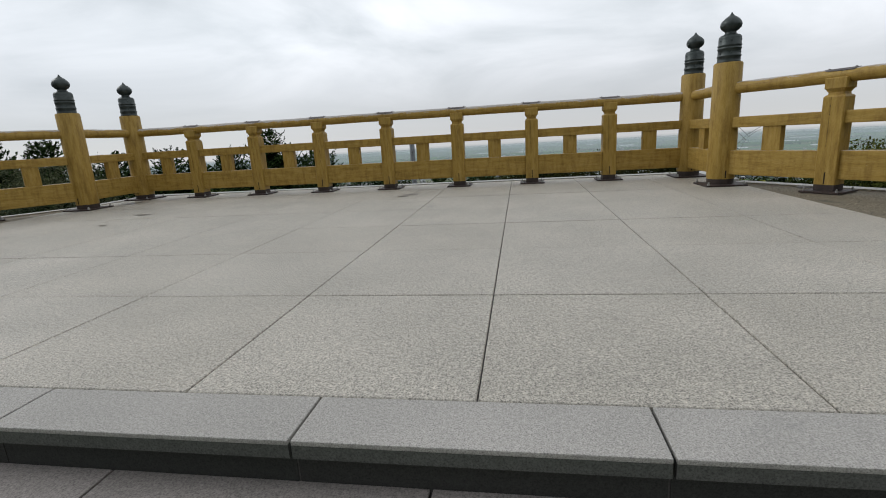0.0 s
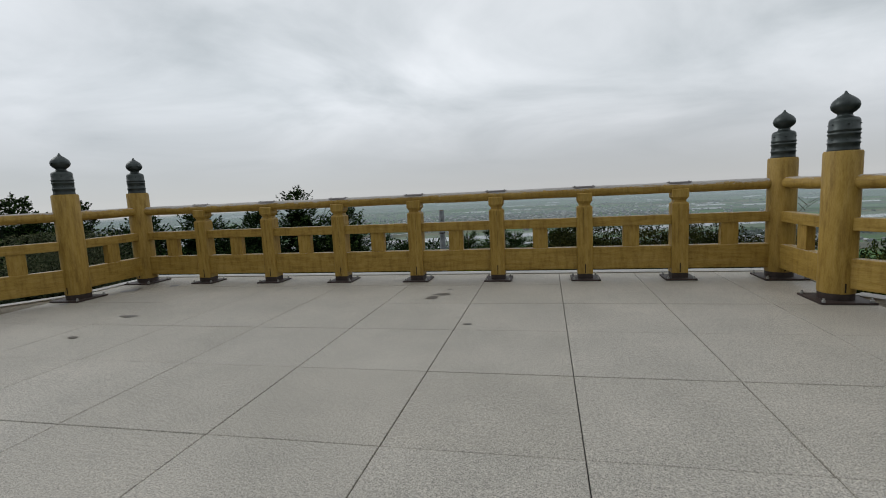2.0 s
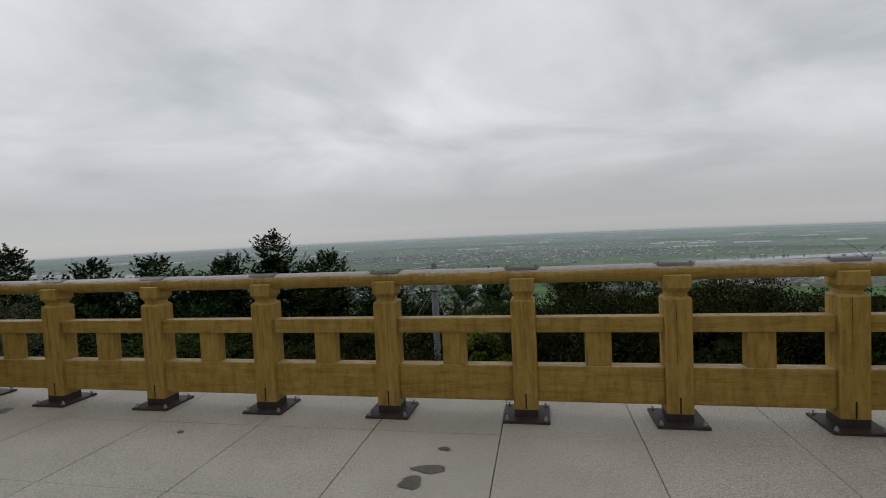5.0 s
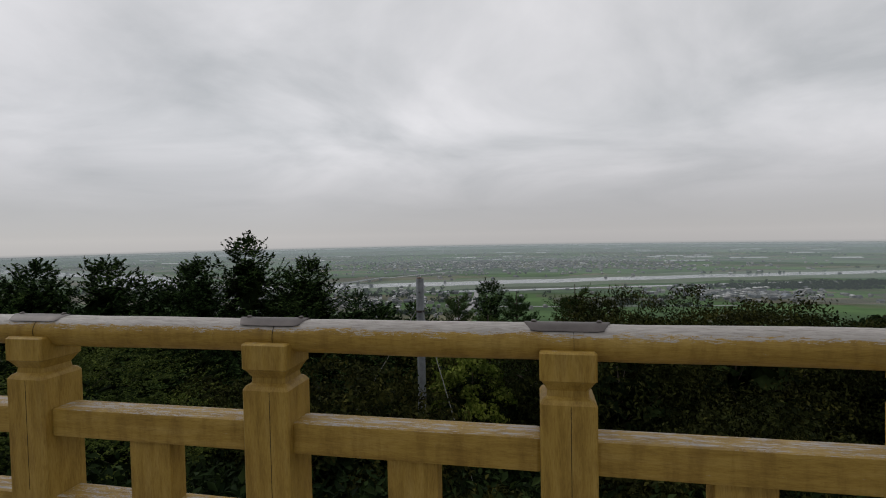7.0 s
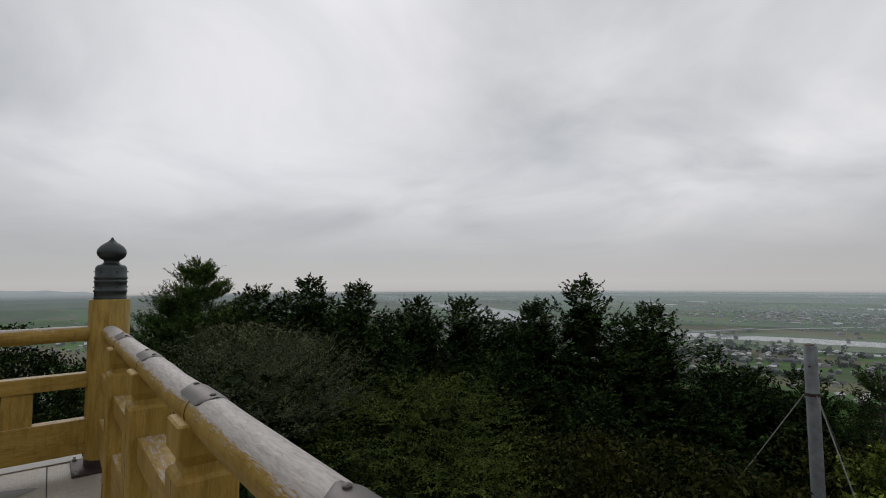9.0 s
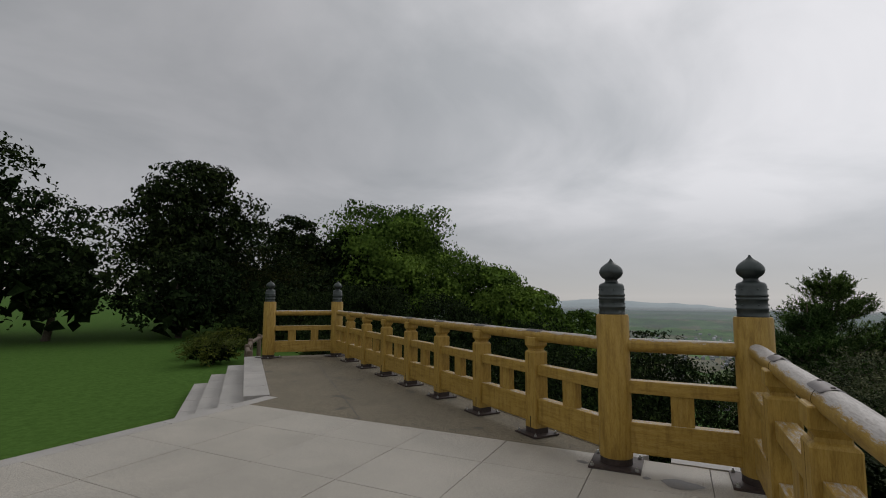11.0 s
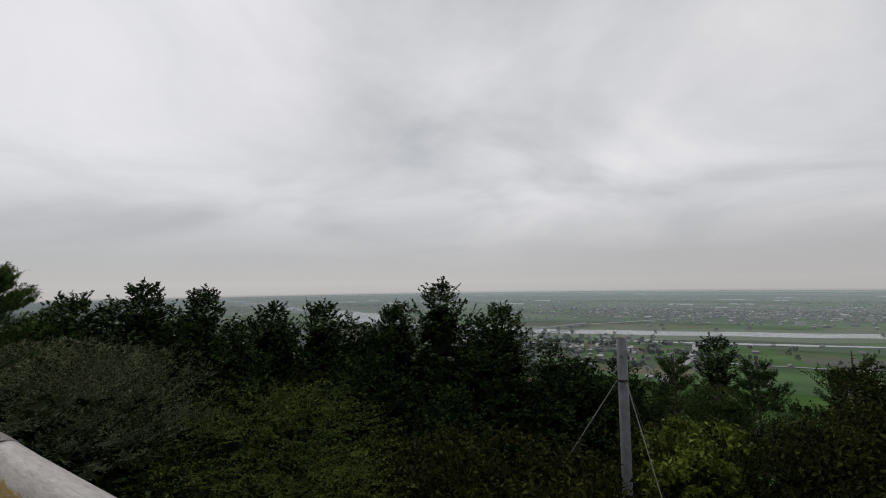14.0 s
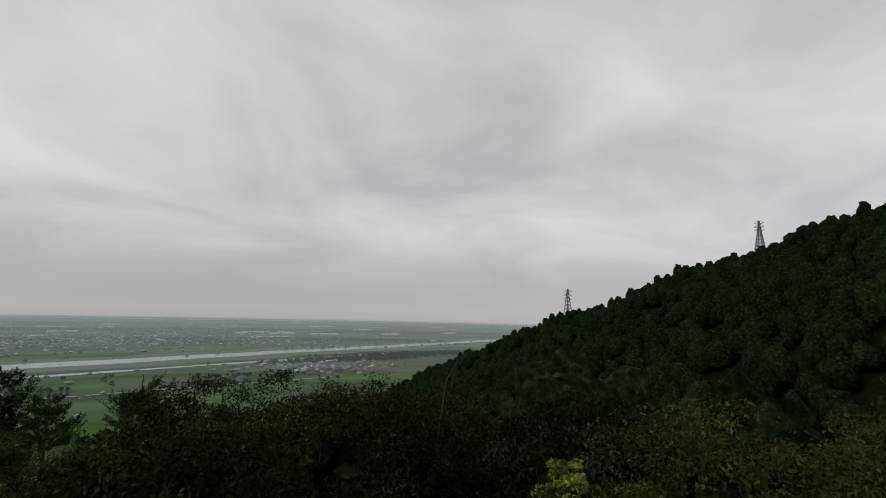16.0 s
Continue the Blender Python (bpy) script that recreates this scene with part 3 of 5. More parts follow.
def leaf_mesh(name, c, d, length, width, material, parent, label="", face=None, loose=0.35):
    """Small folded leaves at the points c, pointing along d and facing face; each is two triangles with a fold."""
    n = len(c)
    d = unit(d)
    if face is None:
        face, loose = np.array([[0, 0, 1.0]]), 0.6
    side = unit(np.cross(d, RNG.normal(size=(n, 3)) * loose + face))
    nrm = np.cross(side, d)
    ln = length * RNG.uniform(0.6, 1.3, (n, 1))
    wd = width * RNG.uniform(0.7, 1.25, (n, 1))
    v = np.empty((n, 4, 3), np.float32)
    v[:, 0] = c - d * ln * 0.5
    v[:, 1] = c + side * wd * 0.5 + nrm * wd * 0.18
    v[:, 2] = c + d * ln * 0.5 - nrm * ln * 0.12
    v[:, 3] = c - side * wd * 0.5 + nrm * wd * 0.18
    base = np.arange(n, dtype=np.int32)[:, None] * 4
    tri = np.concatenate([base + np.array([[0, 1, 2]]), base + np.array([[0, 2, 3]])], 1).reshape(-1)
    me = bpy.data.meshes.new(name)
    me.vertices.add(n * 4)
    me.vertices.foreach_set("co", v.reshape(-1))
    me.loops.add(n * 6)
    me.loops.foreach_set("vertex_index", tri.astype(np.int32))
    me.polygons.add(n * 2)
    me.polygons.foreach_set("loop_start", np.arange(0, n * 6, 3, dtype=np.int32))
    me.update(calc_edges=True)
    me.materials.append(material)
    ob = new(name, me)
    if parent is not None:
        ob.parent = parent
    if label:
        ob["label"] = label
    return ob


def trunk_and_limbs(height, radius, limbs, spread, lean=0.04, seed=0):
    """A tapered trunk with tapered limbs in one mesh."""
    rr = random.Random(seed)
    bm = bmesh.new()
    pts = [(lean * height * math.sin(i * 0.9 + seed), lean * height * math.cos(i * 1.3 + seed) - lean * height, height * i / 6) for i in range(7)]
    tube(bm, pts, [radius * (1 - 0.85 * i / 6) for i in range(7)], 10)
    for k in range(limbs):
        f = 0.3 + 0.6 * (k + 0.5) / limbs
        a = k * 2.4 + rr.random()
        p = Vector(pts[min(5, int(f * 6))]).lerp(Vector(pts[min(6, int(f * 6) + 1)]), f * 6 - int(f * 6))
        ln = spread * (1.05 - 0.5 * f) * rr.uniform(0.7, 1.1)
        dirn = Vector((math.cos(a), math.sin(a), 0.55))
        q = [p, p + dirn * ln * 0.5 + Vector((0, 0, 0.02 * ln)), p + dirn * ln + Vector((0, 0, 0.12 * ln))]
        r0 = radius * 0.45 * (1.1 - f)
        tube(bm, q, [r0, r0 * 0.6, r0 * 0.15], 6)
    return bm


def sprays(P, D, L, n, fan=0.42, droop=0.15, jitter=0.012):
    """Leaf places along branching twigs: m twigs from P along D of length L, n leaves on each."""
    m = len(P)
    D = unit(D)
    S = unit(np.cross(D, np.array([0, 0, 1.0]) + RNG.normal(0, 0.25, (m, 3))))
    s = RNG.uniform(0.1, 1.0, (m, n)) ** 0.85
    v = RNG.uniform(0, 1, (m, n))
    sg = np.where(RNG.uniform(size=(m, n)) < 0.5, -1.0, 1.0)
    side = sg * v * fan * (1.08 - s)
    along = s + v * 0.18
    L = L.reshape(m, 1)
    pts = P[:, None, :] + D[:, None, :] * (along * L)[..., None] + S[:, None, :] * (side * L)[..., None]
    pts[..., 2] -= droop * L * (along ** 2 + 1.5 * v * fan * np.abs(side))
    pts += RNG.normal(0, jitter, pts.shape)
    dirs = D[:, None, :] * 0.8 + S[:, None, :] * (sg * 0.75)[..., None] + RNG.normal(0, 0.28, pts.shape)
    dirs[..., 2] -= droop * 1.2 * s
    return pts.reshape(-1, 3), dirs.reshape(-1, 3)


def conifer(x, y, top, height, width, label, seed, material=None, dens=1.0, leaf=(0.145, 0.052), tops=1):
    """Cypress: boughs that sweep outwards and turn up at the tips, each a fan of flat sprays, round one or more leaders."""
    global RNG
    RNG = np.random.default_rng(seed)
    ob = empty("conifer_tree", Matrix.Translation((x, y, top - height)))
    part("trunk", trunk_and_limbs(height * 0.82, 0.16, 10, width * 0.45, 0.01, seed), BARK, ob)
    P, D, L, H, core_c = [], [], [], [], []
    for ci in range(tops):
        off = 0.0 if ci == 0 else 0.30 * width
        ox, oy = off * math.cos(ci * 2.6 + seed), off * math.sin(ci * 2.6 + seed)
        tz = height * (1.0 - (0.0, 0.07, 0.12)[ci])
        w = width * (1.45 if ci == 0 else 1.0)
        nb = int(125 * dens * (1.0 if ci == 0 else 0.55) * min(1.0, 0.3 + width / 5))
        for k in range(nb):
            drop = 0.22 + tz * 0.66 * ((k + RNG.uniform(0, 1)) / nb) ** 1.15
            a = k * 2.399 + RNG.uniform(-0.5, 0.5)
            reach = min(0.5 * w, 0.06 + 0.84 * drop) * RNG.uniform(0.55, 1.2)
            rise = max(0.14, 0.95 - 0.22 * drop) * RNG.uniform(0.6, 1.25)
            o, sd = np.array([math.cos(a), math.sin(a), 0]), np.array([-math.sin(a), math.cos(a), 0])
            z0 = tz - drop - rise * reach * 0.8
            m = 5 if reach < 0.7 else 9
            for i, u in enumerate(np.linspace(0.3, 1.0, m)):
                tan = o + np.array([0, 0, rise * 1.5 * u ** 0.7])
                tan = tan / np.linalg.norm(tan)
                sg = (0.0 if i == m - 1 else (1.0 if i % 2 else -1.0)) * RNG.uniform(0.5, 1.0)
                P.append(np.array([ox, oy, z0]) + o * reach * u * 0.86 + np.array([0, 0, rise * reach * u ** 1.6]))
                D.append(tan * 0.8 + sd * sg + RNG.normal(0, 0.12, 3) + np.array([0, 0, 0.18]))
                L.append((0.26 + 0.26 * reach * (1.15 - 0.7 * u)) * RNG.uniform(0.8, 1.25))
                H.append(o * 0.75 + np.array([0, 0, 0.75]) + sd * sg * 0.3)
        for q in range(6):
            P.append(np.array([ox + RNG.normal(0, 0.05), oy + RNG.normal(0, 0.05), tz - 0.34 - 0.09 * q]))
            D.append(np.array([RNG.normal(0, 0.16), RNG.normal(0, 0.16), 1.0]))
            L.append(0.40 - 0.02 * q)
            H.append(np.array([RNG.normal(), RNG.normal(), 0.5]))
        k = 420
        dr = 0.9 + (tz * 0.8 - 0.9) * RNG.uniform(0, 1, k)
        rr = np.minimum(0.5 * w, 0.70 * dr ** 0.9) * 0.52 * np.sqrt(RNG.uniform(0, 1, k))
        aa = RNG.uniform(0, 6.283, k)
        core_c.append(np.stack([ox + rr * np.cos(aa), oy + rr * np.sin(aa), tz - dr - 0.2], 1))
    core = np.concatenate(core_c)
    # inner leaves coloured near black to imitate shade inside the crown
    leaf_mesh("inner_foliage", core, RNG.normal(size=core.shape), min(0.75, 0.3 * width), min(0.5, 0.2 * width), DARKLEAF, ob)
    n = int(13 * dens)
    c, d = sprays(np.array(P), np.array(D), np.array(L) * 1.1, n, 0.40, 0.06, 0.012)
    leaf_mesh("crown", c, d, leaf[0], leaf[1], material or CYPRESS, ob, face=np.repeat(np.array(H), n, 0), loose=0.3)
    return tagged(ob, label, "tree", "conifers below the terrace")


def broadleaf(name, x, y, top, height, rx, ry, label, seed, material, clumps=60, per=130, leaf=(0.11, 0.055), flat=0.8, layered=0.0, category="tree", group="", low=0.12, trunk=None, spread=1.0, pads=False):
    """A crown of leafy twigs in uneven boughs with gaps between them, on a trunk with limbs."""
    global RNG
    RNG = np.random.default_rng(seed)
    ob = empty(name, Matrix.Translation((x, y, top - height)))
    part("trunk", trunk_and_limbs(height * 0.72, trunk or max(0.04, height * 0.02), 9, max(rx, ry) * 0.75, 0.03, seed), BARK, ob)
    ch = height * (1 - low)
    nb = max(14, clumps // 2)
    C, D, H = [], [], []
    for k in range(nb):
        a = k * 2.399 + RNG.uniform(-0.5, 0.5)
        u = 1.0 - 1.5 * (k + 0.5) / nb
        lump = RNG.uniform(0.68, 1.08)
        w = math.sqrt(max(0.04, 1 - max(0, u) ** 2)) * (1.0 if u > 0 else 1.0 + 0.35 * u)
        bough = np.array([rx * w * math.cos(a) * lump * 0.76, ry * w * math.sin(a) * lump * 0.76, height * low + ch * (0.46 + 0.42 * u * lump)])
        size = (0.42 if not pads else 0.33) * min(rx, ry, ch * 0.62) * RNG.uniform(0.65, 1.3) * spread
        out = np.array([math.cos(a) * w, math.sin(a) * w, 0.35 + max(0, u)])
        out = out / np.linalg.norm(out)
        if pads:
            # a bough: many small tufts on a rounded, lumpy pad
            t = 26
            q = unit(RNG.normal(size=(t, 3)) + out * 0.6 + np.array([0, 0, 0.45]))
            q = bough + q * RNG.uniform(0.55, 1.05, (t, 1)) * np.array([size * 1.25, size * 1.25, size * flat])
            n = max(6, int(per * 2.0 / t))
            p = unit(RNG.normal(size=(t, n, 3)).reshape(-1, 3) + out * 0.3 + np.array([0, 0, 0.3]))
            c = np.repeat(q, n, 0) + p * RNG.uniform(0.55, 1.1, (t * n, 1)) * size * np.array([0.42, 0.42, 0.26])
            C.append(c)
            D.append(np.cross(p, RNG.normal(size=p.shape)) + np.array([0, 0, -0.35]))
            H.append(p * 0.9 + out * 0.4 + np.array([0, 0, 0.25]))
            continue
        m = max(8, int(per / 13))
        dd = unit(RNG.normal(size=(m, 3)) * np.array([1, 1, 0.5]) + out * 1.1)
        nl = 20
        if layered:
            # feathery sprays one above another, tips raised
            m = int(per / 9)
            dd = unit(RNG.normal(size=(m, 3)) * np.array([0.55, 0.55, 0.16]) + out * np.array([1, 1, 0.0]) + np.array([0, 0, 0.30 if layered > 0.5 else 0.9]))
            nl = 38
        base = bough + RNG.normal(0, 0.42, (m, 3)) * size * np.array([1, 1, flat * (0.22 if layered else 1)])
        ln = size * RNG.uniform(0.7, 1.35, m)
        c, d = sprays(base, dd, ln * (1.7 if layered else 1.0), nl, 0.20 if layered else 0.45, 0.22 if not layered else 0.10, 0.008)
        C.append(c)
        D.append(d)
        H.append(np.repeat(dd * 0.35 + np.array([[0, 0, 0.9]]), nl, 0))
    k = 260
    p = unit(RNG.normal(size=(k, 3))) * RNG.uniform(0.1, 0.62, (k, 1))
    core = np.array([0, 0, height * low + ch * 0.42]) + p * np.array([rx, ry, ch * 0.5])
    # core leaves take the dark colour in place of inner shade
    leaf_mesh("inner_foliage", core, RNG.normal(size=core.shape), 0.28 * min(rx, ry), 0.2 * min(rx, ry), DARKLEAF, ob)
    c = np.concatenate(C)
    c[:, 2] = np.where(c[:, 2] > height, height - (c[:, 2] - height) * 0.5, c[:, 2])
    leaf_mesh("crown", c, np.concatenate(D), leaf[0], leaf[1], material, ob, face=np.concatenate(H), loose=0.3)
    return tagged(ob, label, category, group)


def pine(x, y, top, height, width, label, seed, material=None, whorls=9, per=6, dens=1.0):
    """Pine: whorls of branches that turn up into upright needle brushes."""
    global RNG
    RNG = np.random.default_rng(seed)
    ob = empty("pine_tree", Matrix.Translation((x, y, top - height)))
    bm = bmesh.new()
    tube(bm, [(0, 0, 0), (0.05, 0.02, height * 0.5), (0, 0, height * 0.95)], [0.10, 0.06, 0.012], 8)
    P, D, L = [np.array([0, 0, height * 0.84])], [np.array([0, 0, 1.0])], [height * 0.1]
    for w in range(whorls):
        u = w / whorls
        z = height * (0.3 + 0.62 * u)
        reach = width * 0.5 * (1 - u) ** 0.85 + 0.08
        for k in range(per):
            a = k * 2 * math.pi / per + w * 0.7 + RNG.uniform(-0.35, 0.35)
            r = reach * RNG.uniform(0.65, 1.15)
            o, sd = np.array([math.cos(a), math.sin(a), 0]), np.array([-math.sin(a), math.cos(a), 0])
            p0 = np.array([0, 0, z + RNG.uniform(-0.28, 0.22)])
            p1 = p0 + o * r * 0.65 + np.array([0, 0, 0.15 * r])
            p2 = p0 + o * r + np.array([0, 0, 0.36 * r])
            tube(bm, [p0, p1, p2], [0.024, 0.014, 0.004], 5)
            for s in np.linspace(0.35, 1.0, 7):
                q = p0 + (p1 - p0) * min(1, s / 0.7) if s < 0.7 else p1 + (p2 - p1) * (s - 0.7) / 0.3
                for g in (-1, 0, 1):
                    P.append(q + sd * g * 0.16 * r)
                    D.append(o * 0.45 + sd * g * RNG.uniform(0.3, 0.9) + np.array([0, 0, RNG.uniform(0.5, 1.1)]))
                    L.append(RNG.uniform(0.18, 0.40))
    part("trunk", bm, BARK, ob)
    P, D, L = np.array(P), np.array(D), np.array(L)
    n = int(20 * dens)
    d = unit(D)
    s = RNG.uniform(0, 1, (len(P), n))
    c = P[:, None] + d[:, None] * (s * L[:, None])[..., None]
    dirs = d[:, None] * 0.8 + RNG.normal(0, 0.62, c.shape)
    leaf_mesh("needles", c.reshape(-1, 3) + unit(dirs.reshape(-1, 3)) * 0.04, dirs.reshape(-1, 3), 0.11, 0.022, material or PINE, ob)
    return tagged(ob, label, "tree")


def build_near_trees():
    cy = "dark green cypress with ragged feathery top below the terrace"
    # x, y, top, height, width, tops
    for i, (x, y, top, h, w, n) in enumerate([
            (-11.46, 20.3, 1.50, 10.5, 5.6, 3), (-13.6, 20.0, 0.45, 9.5, 4.4, 2), (-9.6, 21.6, 0.62, 9.5, 3.6, 1), (-6.3, 20.5, -1.0, 8.5, 4.6, 2),
            (-13.83, 16.65, 0.86, 9.5, 4.4, 2), (-15.9, 16.2, 0.80, 9.5, 4.2, 2), (-17.6, 12.6, 1.62, 9.0, 4.0, 2), (-17.0, 14.2, 1.36, 9.0, 4.4, 3),
            (-18.4, 11.0, 1.28, 8.5, 4.0, 2), (-3.4, 30.5, -1.15, 6.0, 1.05, 1), (-11.6, 15.6, -0.6, 8.0, 4.6, 2), (-8.8, 17.0, -1.4, 8.0, 4.8, 2),
            (-20.5, 15.8, 0.6, 9.0, 4.6, 2), (-8.6, 23.8, -0.95, 8.5, 4.4, 3), (-12.6, 18.4, -0.2, 9.0, 4.6, 2), (-15.2, 14.2, 0.2, 8.5, 4.4, 2), (-19.6, 9.0, 0.5, 8.0, 4.4, 2), (-22.5, 12.0, 0.3, 9.0, 4.6, 2), (-15.4, 11.6, -0.2, 7.5, 4.4, 2), (-5.6, 22.7, -1.25, 8.0, 4.4, 3)]):
        conifer(x, y, top, h, w, cy, 20 + i, tops=n, dens=1.0 if i < 10 else 0.62)
    pine(-18.2, 9.1, 2.55, 7.5, 5.6, "bright green young pine beyond the corner of the terrace", 51, PINE, 17, 8, 0.9)
    pine(-17.0, 8.3, 1.6, 6.5, 4.6, "bright green young pine beyond the corner of the terrace", 52, PINE, 14, 8, 0.9)
    for i, (x, y, top, h, w) in enumerate([(0.4, 20.6, 0.0, 7.0, 4.6), (-2.3, 18.6, -0.75, 6.0, 4.4), (-1.0, 17.0, -1.1, 5.5, 4.2), (-3.7, 21.6, -0.45, 7.0, 4.0), (-1.6, 22.4, -0.5, 7.0, 4.2)]):
        pine(x, y, top, h, w, "young pine with upright needle shoots and pale limbs below the terrace", 53 + i, PINE_DARK, 11, 6, 0.6)
    bushes = "bushes on the slope below the terrace"
    sh = "dense dark green broad-leaved bush on the slope"
    rows = [
        # name, x, y, top, height, rx, ry, label, material, clumps, per, leaf, flat, layered
        ("broadleaf_bush", -4.0, 11.6, -0.75, 3.2, 2.2, 1.5, "olive green bush with small pale young leaves", SHRUB, 70, 150, (0.10, 0.05), 0.8, 0),
        ("broadleaf_bush", -6.6, 12.8, -1.25, 3.4, 2.0, 1.6, sh, SHRUB, 60, 150, (0.10, 0.05), 0.8, 0),
        ("yellow_shrub", -2.2, 13.9, -0.70, 2.6, 0.85, 0.8, "bright yellow-green shrub beside the steel pole", YELLOW, 40, 120, (0.09, 0.05), 0.9, 0),
        ("broadleaf_bush", 0.7, 14.2, -0.05, 4.5, 2.1, 1.8, "dark bush with drooping olive leaves", SHRUB, 90, 170, (0.095, 0.045), 0.75, 0),
        ("broadleaf_bush", 0.6, 16.2, 0.15, 4.5, 0.9, 0.9, "thin young tree with sparse leaves above the bushes", SHRUB, 26, 80, (0.12, 0.055), 1.0, 0),
        ("broadleaf_bush", 3.5, 15.6, -0.02, 4.6, 2.6, 2.0, "rounded brownish green bush on the slope", SHRUB, 100, 170, (0.095, 0.045), 0.75, 0),
        ("broadleaf_bush", 1.4, 19.6, -0.30, 5.2, 2.2, 1.6, "rounded brownish green bush on the slope", SHRUB, 70, 150, (0.095, 0.045), 0.75, 0),
        ("broadleaf_bush", -0.9, 15.0, -0.95, 3.8, 1.9, 1.5, sh, SHRUB, 60, 140, (0.095, 0.045), 0.75, 0),
        ("broadleaf_bush", 3.0, 18.6, -0.15, 5.4, 2.3, 1.8, "rounded brownish green bush on the slope", SHRUB, 70, 150, (0.095, 0.045), 0.75, 0),
        ("broadleaf_bush", 5.4, 18.0, -0.12, 5.4, 2.4, 1.8, "rounded brownish green bush on the slope", SHRUB, 70, 150, (0.095, 0.045), 0.75, 0),
        ("broadleaf_bush", -3.0, 16.6, -1.35, 3.6, 1.7, 1.4, sh, SHRUB, 50, 130, (0.095, 0.045), 0.75, 0),
        ("broadleaf_bush", 6.3, 16.4, -0.30, 4.6, 2.6, 2.0, "rounded brownish green bush on the slope", SHRUB, 90, 160, (0.095, 0.045), 0.75, 0),
        ("broadleaf_bush", 2.2, 11.2, -1.0, 3.4, 2.2, 1.6, "dark bush with drooping leaves close to the railing", SHRUB, 80, 170, (0.09, 0.042), 0.75, 0),
        ("broadleaf_bush", 0.3, 10.0, -1.25, 3.0, 1.6, 1.2, sh, SHRUB, 60, 150, (0.11, 0.05), 0.8, 0),
        ("broadleaf_bush", 7.4, 9.2, 0.22, 4.0, 2.2, 1.9, "wide bush with layered yellowish green leaves", OLIVE, 80, 150, (0.085, 0.04), 0.55, 0),
        ("broadleaf_bush", 9.6, 7.2, 0.40, 4.0, 2.3, 2.0, "wide bush with layered yellowish green leaves", OLIVE, 80, 150, (0.085, 0.04), 0.55, 0),
        ("yellow_shrub", 5.2, 10.4, -0.35, 2.2, 0.5, 0.5, "small yellow-green shrub among darker bushes", YELLOW, 22, 110, (0.10, 0.05), 0.9, 0),
        ("broadleaf_bush", 4.7, 9.6, -0.75, 3.0, 1.6, 1.2, "brownish bush with seed heads near the railing", SHRUB, 60, 140, (0.09, 0.045), 0.8, 0),
        ("broadleaf_bush", 8.6, 13.4, -0.4, 4.5, 2.6, 2.2, sh, DARKLEAF, 90, 150, (0.13, 0.06), 0.8, 0),
        ("layered_shrub", -9.0, 11.2, -0.45, 2.8, 2.0, 1.5, "spreading shrub with flat layers of fine light green leaves", LAYERED, 60, 170, (0.055, 0.025), 0.6, 0.9),
        ("layered_shrub", -7.2, 10.6, -1.15, 2.4, 1.5, 1.2, "spreading shrub with flat layers of fine light green leaves", LAYERED, 40, 150, (0.055, 0.025), 0.6, 0.9),
        ("grey_shrub", -10.6, 8.1, 0.62, 3.4, 1.4, 1.3, "grey-green small-leaved shrub outside the corner post", GREYLEAF, 60, 160, (0.05, 0.024), 0.8, 0.4),
        ("grey_shrub", -11.6, 9.6, 0.22, 3.4, 1.6, 1.3, "grey-green small-leaved shrub outside the corner post", GREYLEAF, 60, 160, (0.05, 0.024), 0.8, 0.4),
        ("broadleaf_bush", -5.6, 9.8, -1.7, 2.6, 2.0, 1.3, sh, DARKLEAF, 60, 140, (0.10, 0.05), 0.8, 0),
        ("broadleaf_bush", -2.0, 9.6, -1.75, 2.4, 1.8, 1.2, sh, SHRUB, 60, 140, (0.10, 0.05), 0.8, 0),
        ("broadleaf_bush", -9.2, 6.9, -1.2, 2.4, 1.6, 1.2, sh, DARKLEAF, 60, 140, (0.10, 0.05), 0.8, 0),
        ("broadleaf_bush", -13.2, 7.0, 0.3, 4.4, 1.8, 1.6, sh, DARKLEAF, 80, 140, (0.11, 0.05), 0.8, 0),
        ("broadleaf_bush", -14.2, 3.4, 0.1, 4.4, 2.2, 2.0, sh, DARKLEAF, 90, 140, (0.12, 0.055), 0.8, 0),
        ("broadleaf_bush", -17.2, 0.2, 0.0, 4.8, 2.6, 2.2, sh, DARKLEAF, 90, 140, (0.13, 0.06), 0.8, 0),
        ("broadleaf_bush", -18.5, -4.6, 0.5, 5.0, 2.8, 2.6, sh, DARKLEAF, 90, 140, (0.13, 0.06), 0.8, 0),
        ("broadleaf_bush", -18.2, -9.6, 1.6, 5.0, 3.0, 2.6, sh, DARKLEAF, 90, 140, (0.13, 0.06), 0.8, 0),
    ]
    for i, (nm, x, y, top, h, rx, ry, lab, mat, cl, per, lf, fl, lay) in enumerate(rows):
        broadleaf(nm, x, y, top, h, rx, ry, lab, 70 + i, mat, cl, per, lf, fl, lay, "bush", bushes, pads=lay == 0 and mat is not GREYLEAF)
    for i, (x, y) in enumerate(((-13.6, -3.6), (-14.9, -5.6), (-12.6, -1.6))):
        broadleaf("broadleaf_bush", x, y, 0.2 + 0.1 * i, 2.6, 1.6, 1.5, sh, 140 + i, DARKLEAF, 60, 140, (0.11, 0.055), 0.8, 0, "bush", bushes, 0.05, pads=True)
    # tall trees beyond the west wing
    broadleaf("camphor_tree", -39.5, -18.5, 10.1, 18.5, 6.9, 7.0, "tall round-crowned broad-leaved tree, bright green", 120, BROAD, 150, 270, (0.32, 0.20), 0.7, 0, "tree", "", 0.25, 0.35, pads=True)
